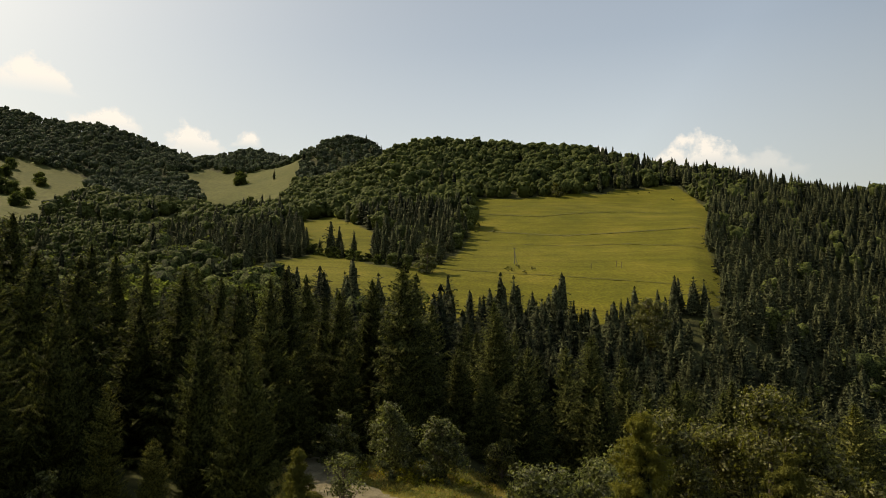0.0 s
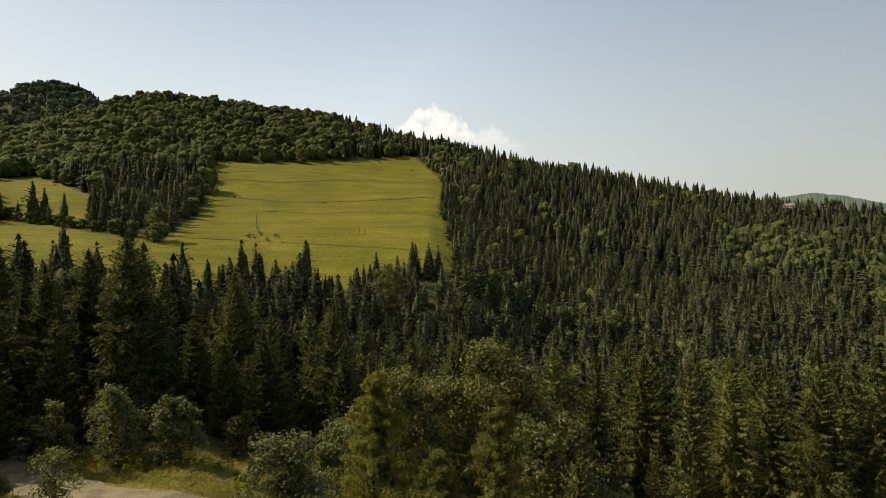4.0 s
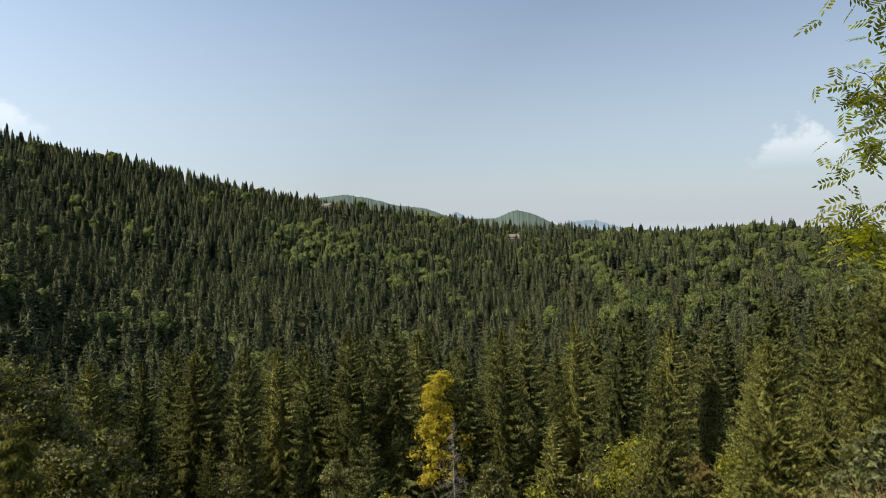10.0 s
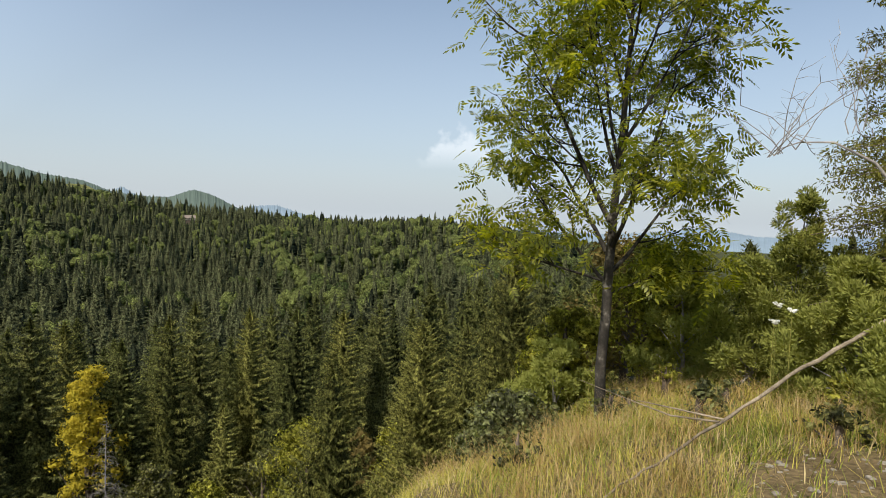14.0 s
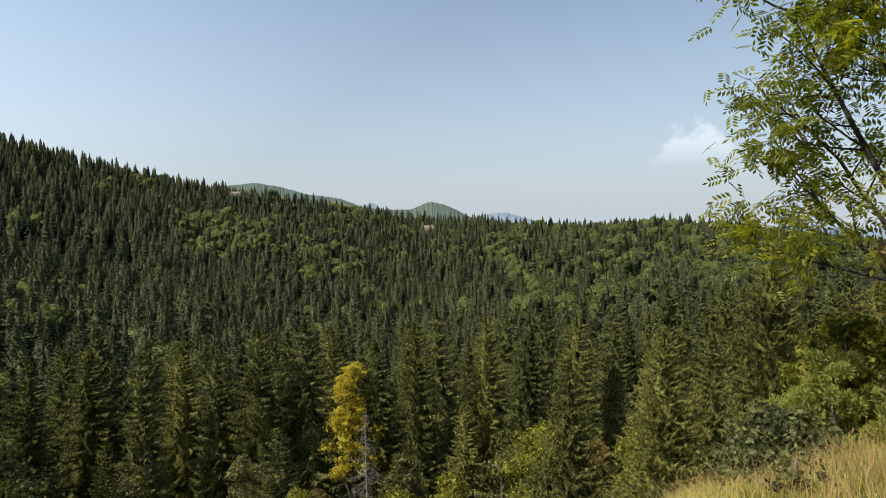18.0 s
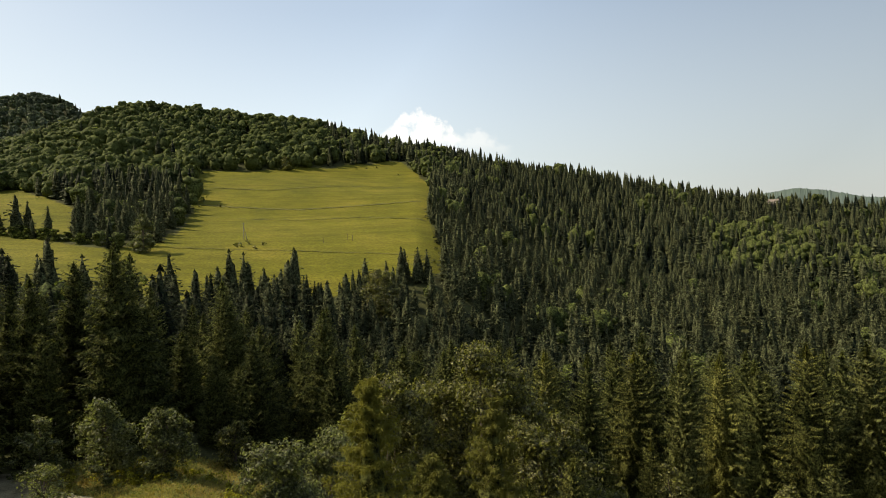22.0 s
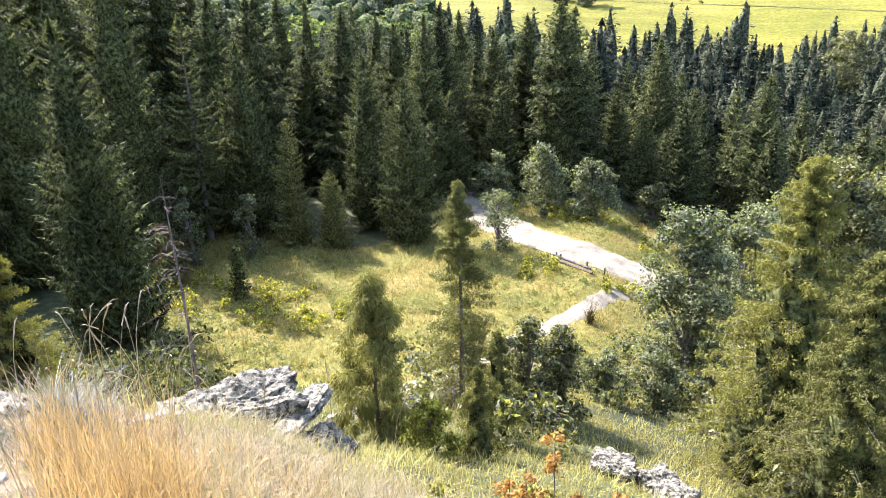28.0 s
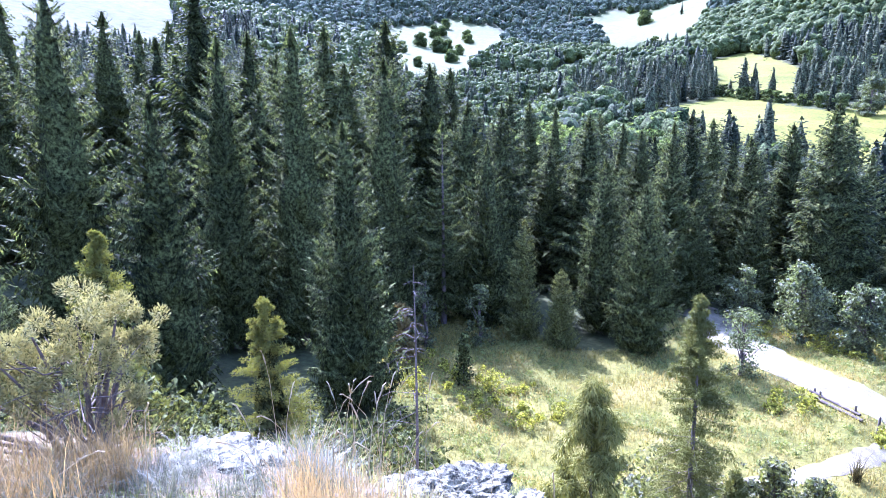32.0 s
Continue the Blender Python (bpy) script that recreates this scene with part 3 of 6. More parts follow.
def crown_lumps(seed, sides=3):
    """A domed crown one high: an uneven body with smaller heads crowding over it; triangles."""
    g = np.random.default_rng(seed + 400)
    bm = bmesh.new()
    bmesh.ops.create_icosphere(bm, subdivisions=2, radius=0.32, matrix=Matrix.Translation((0, 0, 0.5)) @ Matrix.Diagonal((1, 1, 1.3, 1)))
    for k in range(sides):
        a, u = 6.28 * k / sides + g.uniform(-0.5, 0.5), g.uniform(0.15, 0.95)
        q = 0.30 * math.sqrt(1 - u * u) + 0.03
        bmesh.ops.create_icosphere(bm, subdivisions=1, radius=g.uniform(0.11, 0.17), matrix=Matrix.Translation((q * math.cos(a), q * math.sin(a), 0.48 + 0.38 * u)))
    v = np.array([q.co[:] for q in bm.verts])
    f = np.array([[q.index for q in t.verts] for t in bm.faces])
    bm.free()
    mid = np.array([0, 0, 0.5])
    return mid + (v - mid) * g.uniform(0.8, 1.16, (len(v), 1)), f


def stand(name, label, places, templates, mat, category="forest", soft=False):
    """Many trees too far to pick apart, as one mesh. places: x, y, z, height, width factor, turn, tint, template."""
    V, F, T, n = [], [], [], 0
    which = places[:, 7].astype(int)
    for k, (tv, tf) in enumerate(templates):
        p = places[which == k]
        if not len(p):
            continue
        c, s = np.cos(p[:, 5])[:, None], np.sin(p[:, 5])[:, None]
        h, w = p[:, 3][:, None], (p[:, 3] * p[:, 4])[:, None]
        x = w * (c * tv[:, 0] - s * tv[:, 1]) + p[:, 0][:, None]
        y = w * (s * tv[:, 0] + c * tv[:, 1]) + p[:, 1][:, None]
        z = h * tv[:, 2] + p[:, 2][:, None]
        V.append(np.stack([x, y, z], -1).reshape(-1, 3))
        F.append((tf[None] + (np.arange(len(p)) * len(tv))[:, None, None]).reshape(-1, 3) + n)
        T.append(np.repeat(p[:, 6], len(tv)))
        n += len(p) * len(tv)
    ob = part(name, np.concatenate(V), np.concatenate(F), mat, tint=np.concatenate(T), smooth=soft)
    return tagged(ob, label, category, kind="stuff")


def broad_share(x, y):
    """Share of broad-leaved trees in the forest at plan positions."""
    r, az = np.hypot(x, y), np.degrees(np.arctan2(x, y))
    s = np.full(np.shape(x), 0.06)

    def zone(a0, a1, r0, r1, value):
        s[(az > a0) & (az < a1) & (r > r0) & (r < r1)] = value

    zone(-60, -24, 140, 700, 0.72)
    zone(-90, -18, 700, 2000, 0.98)
    zone(-24, 4, 500, 1300, 1.05)
    zone(-19, -6, 280, 520, 0.15)
    zone(4, 16, 600, 1000, 0.35)
    zone(37.5, 49, 470, 640, 0.55)
    zone(45, 66, 430, 800, 0.18)
    zone(-33.5, -20, 290, 430, 0.05)
    zone(66, 110, 300, 900, 0.32)
    return s


def scatter(r0, r1, step, a0=-100, a1=112, seed=1):
    """Jittered places in a ring sector that are not in the open."""
    g = np.random.default_rng(seed)
    out = []
    r = r0
    while r < r1:
        k = int(radians(a1 - a0) * r / step)
        az = np.radians(np.linspace(a0, a1, k, endpoint=False)) + g.uniform(-0.45, 0.45, k) * step / r
        rr = r + g.uniform(-0.45, 0.45, k) * step
        out.append(np.stack([rr * np.sin(az), rr * np.cos(az)], 1))
        r += step
    p = np.concatenate(out)
    for poly in OPEN:
        p = p[~inside(poly, p[:, 0], p[:, 1])]
    return p


def in_sight(p, z, margin):
    """Drops places that lie wholly behind rising ground."""
    az = np.degrees(np.arctan2(p[:, 0], p[:, 1]))
    r = np.hypot(p[:, 0], p[:, 1])
    b = np.round((az + 130) * 2).astype(int)
    rr = np.exp(np.linspace(math.log(30), math.log(3000), 260))
    a = np.radians(np.arange(0, 540) / 2 - 130)
    X, Y = rr[None] * np.sin(a)[:, None], rr[None] * np.cos(a)[:, None]
    slope = np.maximum.accumulate((land(X, Y) - EYE + 8) / rr[None], axis=1)
    k = np.clip(np.searchsorted(rr, r * 0.97) - 1, 0, len(rr) - 1)
    return (z + margin - EYE) / r > slope[np.clip(b, 0, 539), k]


def places_for(p, g, h0, h1, w0, w1, kinds, sink=0.6):
    z = land(p[:, 0], p[:, 1])
    n = len(p)
    h = g.uniform(h0, h1, n) * (0.8 + 0.2 * g.random(n))
    h = np.where((p[:, 0] > 0.02 * p[:, 1]) & (p[:, 0] < 0.42 * p[:, 1]) & (np.hypot(p[:, 0], p[:, 1]) < 240), h * 0.82, h)
    r, az = np.hypot(p[:, 0], p[:, 1]), np.degrees(np.arctan2(p[:, 0], p[:, 1]))
    h = np.where((az > -52) & (az < -34.5) & (r > 210) & (r < 600), h * np.where(r > 280, 0.55, 0.8), h)  # young wood below the pastures
    h = np.where((az > -34.5) & (az < -28) & (r > 430) & (r < 600), h * 0.55, h)
    return np.stack([p[:, 0], p[:, 1], z - sink, h, g.uniform(w0, w1, n), g.uniform(0, 6.28, n), g.normal(0.08, 0.30, n), g.integers(0, kinds, n)], 1)


def far_forest():  # bands by distance
    g = np.random.default_rng(21)
    full_s = [spruce_crown(k, 1.0, 0.205, 20, 8, 5, size=0.85, core=0.5, fine=0.75) for k in (31, 32, 33, 34)]
    mid_s = [spruce_crown(k + 61, 1.0, 0.205, 14, 6, 2, size=1.1, core=0.58, fine=0.75) for k in range(5)]
    low_s = [plate_spruce(k + 9, 10, 5) for k in range(8)]
    full_b = [leaf_cloud(k, lumps(k, 1.0, 0.38, 22, 0.08), 420, 0.042) for k in (5, 6, 7)]
    mid_b = [join([leaf_cloud(k, lumps(k, 1.0, 0.40, 16, 0.08), 120, 0.055), crown_lumps(k, 6)]) for k in (5, 6, 7, 8)]
    low_b = [join([leaf_cloud(k, lumps(k, 1.0, 0.42, 14, 0.1), 32, 0.066), crown_lumps(k, 5)]) for k in range(5, 13)]
    bands = (
        ("mid_forest", 108, 175, 6.9, full_s, full_b, 12, 22, 101, -80, 128),
        ("slope_forest", 175, 430, 7.6, mid_s, mid_b, 11, 21, 102, -76, 124),
        ("hill_forest", 430, 820, 8.0, low_s, low_b, 12, 23, 103, -66, 120),
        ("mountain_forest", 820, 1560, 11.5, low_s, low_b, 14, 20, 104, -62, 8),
    )
    for name, r0, r1, step, ts, tb, h0, h1, seed, a0, a1 in bands:
        p = scatter(r0, r1, step, a0, a1, seed)
        z = land(p[:, 0], p[:, 1])
        p = p[in_sight(p, z, h1)]
        patch = 0.35 * np.sin(p[:, 0] * 0.031 + 2 * np.sin(p[:, 1] * 0.017)) * np.sin(p[:, 1] * 0.027 + 1)
        leafy = g.random(len(p)) < broad_share(p[:, 0], p[:, 1]) + patch * 0.4
        keep = ~leafy | (g.random(len(p)) < 0.85) if r0 > 400 else np.full(len(p), True)
        p, leafy = p[keep], leafy[keep]
        wide_s = (0.95, 1.4) if r0 < 430 else (1.15, 1.65)
        stand(name, "dense dark green spruce forest on the hillside", places_for(p[~leafy], g, h0, h1, *wide_s, len(ts)), ts, NEEDLES_FAR)
        if leafy.any():
            wide_b = (0.85, 1.2) if r0 < 170 else (0.85, 1.15) if r0 < 400 else (0.95, 1.25)
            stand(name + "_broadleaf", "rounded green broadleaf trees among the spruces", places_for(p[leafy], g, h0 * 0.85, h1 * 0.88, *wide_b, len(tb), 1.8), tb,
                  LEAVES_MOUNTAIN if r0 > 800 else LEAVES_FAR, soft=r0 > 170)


def young_belt():
    """Lower spruces that close the forest below the hay meadow."""
    g = np.random.default_rng(77)
    ts = [spruce_crown(k + 91, 1.0, 0.23, 15, 8, 5, size=0.9, core=0.65, fine=0.75) for k in range(4)]
    p = scatter(98, 205, 8.2, -4, 26, 55)
    stand("belt_forest", "young dark green spruces below the hay meadow", places_for(p, g, 11, 16, 1.0, 1.4, 4), ts, NEEDLES_FAR)


def near_forest():
    """The spruces nearest the clearing and the knoll, each a thing."""
    g = np.random.default_rng(5)
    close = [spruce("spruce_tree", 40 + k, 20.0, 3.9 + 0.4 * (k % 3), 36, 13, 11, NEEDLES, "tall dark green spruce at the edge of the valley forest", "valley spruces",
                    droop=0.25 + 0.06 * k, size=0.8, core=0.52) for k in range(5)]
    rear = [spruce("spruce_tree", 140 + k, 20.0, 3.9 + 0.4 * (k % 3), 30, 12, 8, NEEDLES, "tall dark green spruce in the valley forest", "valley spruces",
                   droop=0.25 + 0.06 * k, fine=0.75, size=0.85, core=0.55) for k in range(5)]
    p = scatter(47, 112, 6.3, -88, 120, 11)
    r, az = np.hypot(p[:, 0], p[:, 1]), np.degrees(np.arctan2(p[:, 0], p[:, 1]))
    keep = ~((az > -6) & (az < 80) & (r < 70)) & ~((az > 76) & (r < 80)) & ~((az > -24) & (az < 0) & (r < 69)) & (g.random(len(p)) < 0.96)
    keep &= ~((az < -24) & (r < 61)) & ~((az < -44) & (g.random(len(p)) < 0.42))
    p, r, az = p[keep], r[keep], az[keep]
    order = np.argsort(r)
    p = p[order]
    single, rest = p[:295], p[295:]
    z = land(single[:, 0], single[:, 1])
    first = set()
    for k, (x, y) in enumerate(single):
        tall = g.uniform(1.1, 1.5) if x < -1.15 * y else g.uniform(0.9, 1.25) if x < -0.95 * y else g.uniform(0.55, 1.12)
        m = pose(x, y, z[k] - 0.2, g.uniform(-1.5, 1.5), g.uniform(-1.5, 1.5), g.uniform(0, 360)) @ Matrix.Diagonal((tall * g.uniform(0.85, 1.15),) * 2 + (tall, 1))
        if -0.2 * y < x < 0.42 * y:
            tall *= 0.84
            m = m @ Matrix.Diagonal((0.9, 0.9, 0.84, 1))
        src = (close if k < 120 else rear)[k % 5]
        if src in first:
            copy_thing(src, m)
        else:
            first.add(src)
            src.matrix_basis = m
            src.scale = (1, 1, 1)
    if not len(rest):
        return
    full_s = [spruce_crown(k, 1.0, 0.20, 18, 8, 5, size=1.25, core=0.75, fine=0.75) for k in (51, 52, 53, 54)]
    stand("valley_forest", "dense dark green spruces on the valley floor", places_for(rest, g, 13, 22, 0.85, 1.25, 4), full_s, NEEDLES)


far_forest()
young_belt()
near_forest()

# ---- single trees of the clearing and the slopes below the knoll ----


def stands_at(ob, az, r, turn=0.0, scale=1.0, sink=0.1):
    x, y = bearing(az, r)
    ob.matrix_basis = pose(x, y, height(x, y) - sink, 0, 0, turn) @ Matrix.Diagonal((scale, scale, scale, 1))
    return ob


def slope_spruces():
    """Tall spruces on the slope below the knoll; bearing, distance, height."""
    rows = ((15.5, 92, 21), (19.5, 80, 19), (23, 66, 17), (26.3, 62, 19), (30.5, 70, 20), (34.3, 58, 17.5), (37.5, 68, 19), (40.5, 60, 19.5), (43.7, 58, 20.5),
            (47.5, 60, 19.5), (50.2, 70, 19), (54.1, 56, 18.5), (57.6, 55, 19), (59.5, 62, 20), (63.5, 64, 19), (67.1, 52, 17.5), (71.5, 55, 18.5), (75.5, 60, 18.5),
            (78.7, 46, 15), (82.5, 42, 14), (86, 40, 12.5), (90, 45, 14), (94, 52, 15), (22, 50, 13), (31.5, 48, 12), (45.5, 47, 11), (61.5, 46, 12))
    kinds = [spruce("slope_spruce", 70 + k, 19.0, 3.3 + 0.35 * (k % 3), 42, 14, 30, (NEEDLES_SLOPE, NEEDLES_OLIVE, NEEDLES_SLOPE, NEEDLES)[k], "yellowish green spruce on the slope below the knoll", "slope spruces",
                    droop=0.35 + 0.06 * k, sparse=0.02 * (k % 3), size=0.42, core=0.5, curl=0.06, hangs=1.8) for k in range(4)]
    used = set()
    g = np.random.default_rng(3)
    for k, (az, r, tall) in enumerate(rows):
        x, y = bearing(az, r)
        s = tall / 19.0
        m = pose(x, y, height(x, y) - 0.2, g.uniform(-2, 2), g.uniform(-2, 2), g.uniform(0, 360))
        if k % 4 in used:
            copy_thing(kinds[k % 4], m @ Matrix.Diagonal((s * g.uniform(0.82, 1.3),) * 2 + (s * g.uniform(0.93, 1.05), 1)))
        else:
            used.add(k % 4)
            kinds[k % 4].matrix_basis = m


slope_spruces()

# broad-leaved trees: bearing, distance, height, half width, leaf sprays, spray size
for az, r, tall, wide, count, size, mat, label in (
    (17.5, 46, 19.2, 6.2, 5600, 0.30, LEAVES, "large rounded broadleaf tree with dull green leaves"),
    (9.0, 44, 15.8, 4.8, 4600, 0.28, LEAVES, "spreading broadleaf tree with green crown"),
    (13.2, 48, 16.0, 5.0, 4400, 0.28, LEAVES, "broad dull green broadleaf tree in the slope thicket"),
    (20.8, 42, 13.5, 4.4, 3800, 0.28, LEAVES, "spreading broadleaf tree in the slope thicket"),
    (6.2, 41, 12.0, 4.2, 3600, 0.28, LEAVES_SILVER, "pale green broadleaf tree in the slope thicket"),
    (24.0, 44, 14.5, 4.0, 3200, 0.28, LEAVES, "dark broadleaf tree with dense crown"),
    (-0.8, 31, 10.6, 3.3, 4200, 0.20, LEAVES_SILVER, "broadleaf tree with silvery undersides on its leaves"),
    (3.5, 36, 11.0, 3.0, 3000, 0.22, LEAVES_SILVER, "slender broadleaf tree with pale leaves"),
    (5.5, 26, 7.0, 2.2, 2400, 0.16, LEAVES, "small broadleaf tree on the bank"),
    (28.2, 47, 8.5, 2.6, 2000, 0.24, LEAVES, "dull green broadleaf tree between the slope spruces"),
    (33.0, 52, 10.5, 2.8, 2200, 0.24, LEAVES, "rounded broadleaf tree between the slope spruces"),
    (36.2, 45, 7.5, 2.2, 1800, 0.24, LEAVES_BROWN, "shrub tree with browning leaves between spruces"),
    (42.0, 50, 10.0, 2.6, 2000, 0.24, LEAVES, "dull green broadleaf tree between the slope spruces"),
    (46.6, 44, 7.0, 2.3, 1800, 0.24, LEAVES_LIME, "yellow green broadleaf shrub tree between spruces"),
    (56.2, 47, 8.5, 2.5, 2000, 0.24, LEAVES, "rounded broadleaf tree between the slope spruces"),
    (60.5, 41, 7.0, 2.4, 1800, 0.24, LEAVES_LIME, "yellow green broadleaf shrub tree between spruces"),
    (65.2, 45, 8.0, 2.5, 2000, 0.24, LEAVES, "dull green broadleaf tree between the slope spruces"),
    (73.5, 44, 7.5, 2.4, 1800, 0.24, LEAVES_BROWN, "shrub tree with browning leaves between spruces"),
    (77.0, 40, 7.0, 2.4, 1800, 0.24, LEAVES_LIME, "yellow green broadleaf shrub tree below the grassy edge"),
    (31.0, 33, 6.5, 2.4, 2200, 0.20, LEAVES_LIME, "bright green young broadleaf tree"),
    (39.0, 40, 7.0, 2.5, 2200, 0.20, LEAVES_LIME, "bright yellow green young broadleaf tree"),
    (35.5, 38, 5.5, 2.2, 1800, 0.20, LEAVES_LIME, "low yellow green broadleaf shrub tree"),
    (55.5, 37, 6.5, 2.6, 2600, 0.20, LEAVES_LIME, "rounded bright green broadleaf tree"),
    (69.0, 36, 9.0, 3.2, 3000, 0.20, LEAVES_LIME, "yellowish broadleaf tree on the slope"),
    (43.0, 36, 5.0, 1.8, 1500, 0.18, LEAVES, "low green broadleaf shrub"),
    (48.5, 42, 7.0, 1.9, 1500, 0.18, LEAVES_BROWN, "thin shrub tree with browning leaves"),
    (62.0, 37, 5.5, 2.0, 1500, 0.18, LEAVES_BROWN, "shrub with browning leaves"),
    (-14.2, 62, 7.2, 3.2, 2600, 0.26, LEAVES_SILVER, "round grey green willow bush beside the road"),
    (-9.8, 60, 6.0, 2.7, 2400, 0.26, LEAVES_SILVER, "round grey green willow bush beside the forest edge"),
    (-46.3, 50, 7.0, 1.5, 900, 0.20, LEAVES_SILVER, "slender pale leaved shrub tree at the forest edge"),
    (-41.2, 51, 5.8, 1.3, 700, 0.20, LEAVES_SILVER, "pale leaved shrub at the forest edge"),
    (-48.2, 47, 5.0, 1.4, 700, 0.20, LEAVES_BROWN, "thin shrub with browning leaves at the forest edge"),
    (-18.5, 66, 5.5, 2.4, 1600, 0.26, LEAVES_SILVER, "pale shrub at the forest edge"),
    (-4.5, 66, 5.0, 2.2, 1400, 0.26, LEAVES, "low green shrub at the forest edge"),
    (8.4, 196, 17.0, 7.0, 2400, 0.55, LEAVES, "pale green broadleaf tree at the foot of the hay meadow"),
    (-11.05, 291, 17.0, 5.6, 3400, 0.6, LEAVES_SILVER, "lone pale green birch in the hay meadow"),
    (0.6, 604, 13.0, 7.5, 700, 1.0, LEAVES, "small rounded tree at the top of the hay meadow"),
):
    stands_at(broad_tree("broadleaf_tree", int(az * 10) + 700, tall, wide, int(count * (4.4 if r < 50 else 2.6)), size * (0.48 if r < 50 else 0.55), mat, label, low=0.02,
                         masses=70 if r < 50 else 44), az, r, turn=az * 7)


stands_at(broad_tree("golden_tree", 520, 16.4, 2.5, 9000, 0.11, LEAVES_GOLD, "golden yellow autumn broadleaf tree among the spruces", low=0.36, masses=90), 51.6, 55)


def meadow_hedge():
    """Low bushes along the edge of the hay meadow."""
    base = broad_tree("hedge_bush", 350, 5.0, 3.0, 1500, 0.34, LEAVES_FAR, "low rounded bush in the hedge of the hay meadow", "hedge bushes", low=0.02, masses=22)
    g = np.random.default_rng(52)
    for k in range(13):
        x, y = -134 + 4.6 * k + g.normal() * 0.8, 338 - 2.6 * k + g.normal() * 1.5
        q = g.uniform(0.75, 1.25)
        m = pose(x, y, height(x, y) - 0.3, 0, 0, 70 * k) @ Matrix.Diagonal((q * 1.1, q * 1.1, q, 1))
        if k:
            copy_thing(base, m)
        else:
            base.matrix_basis = m


meadow_hedge()


def far_pasture_trees():
    """Clumped trees standing alone in the far pastures."""
    base = broad_tree("pasture_tree", 300, 14.0, 8.5, 4200, 0.75, LEAVES_FAR, "rounded dark green tree standing alone in the far pasture", "pasture trees", low=0.12, masses=19)
    spots = ((-602, 663, 1.0), (-550, 570, 1.1), (-644, 657, 1.0), (-460, 480, 0.8), (-472, 909, 1.5), (-266, 600, 0.7), (-570, 1045, 0.9), (-690, 713, 1.1), (-531, 480, 0.9),
             (-598, 572, 1.2), (-432, 409, 0.7), (-560, 562, 1.3), (-468, 491, 0.9), (-587, 649, 0.8), (-640, 640, 1.2), (-520, 560, 0.9), (-330, 640, 0.7), (-345, 690, 0.8))
    for k, (x, y, s) in enumerate(spots):
        m = pose(x, y, height(x, y) - 0.8, 0, 0, 40 * k) @ Matrix.Diagonal((s, s, s, 1))
        if k:
            copy_thing(base, m)
        else:
            base.matrix_basis = m
    tall = spruce("pasture_spruce", 77, 17.0, 3.4, 14, 7, 4, NEEDLES_FAR, "single dark spruce in the far pasture", "pasture spruces")
    for k, (x, y, s) in enumerate(((-413, 902, 1.0), (-255, 570, 1.2), (-420, 700, 0.8), (-300, 560, 0.9), (-250, 520, 1.0), (-262, 545, 1.1), (-365, 364, 0.8), (-380, 450, 0.7))):
        m = pose(x, y, height(x, y) - 0.8, 0, 0, 40 * k) @ Matrix.Diagonal((s, s, s, 1))
        if k:
            copy_thing(tall, m)
        else:
            tall.matrix_basis = m


far_pasture_trees()

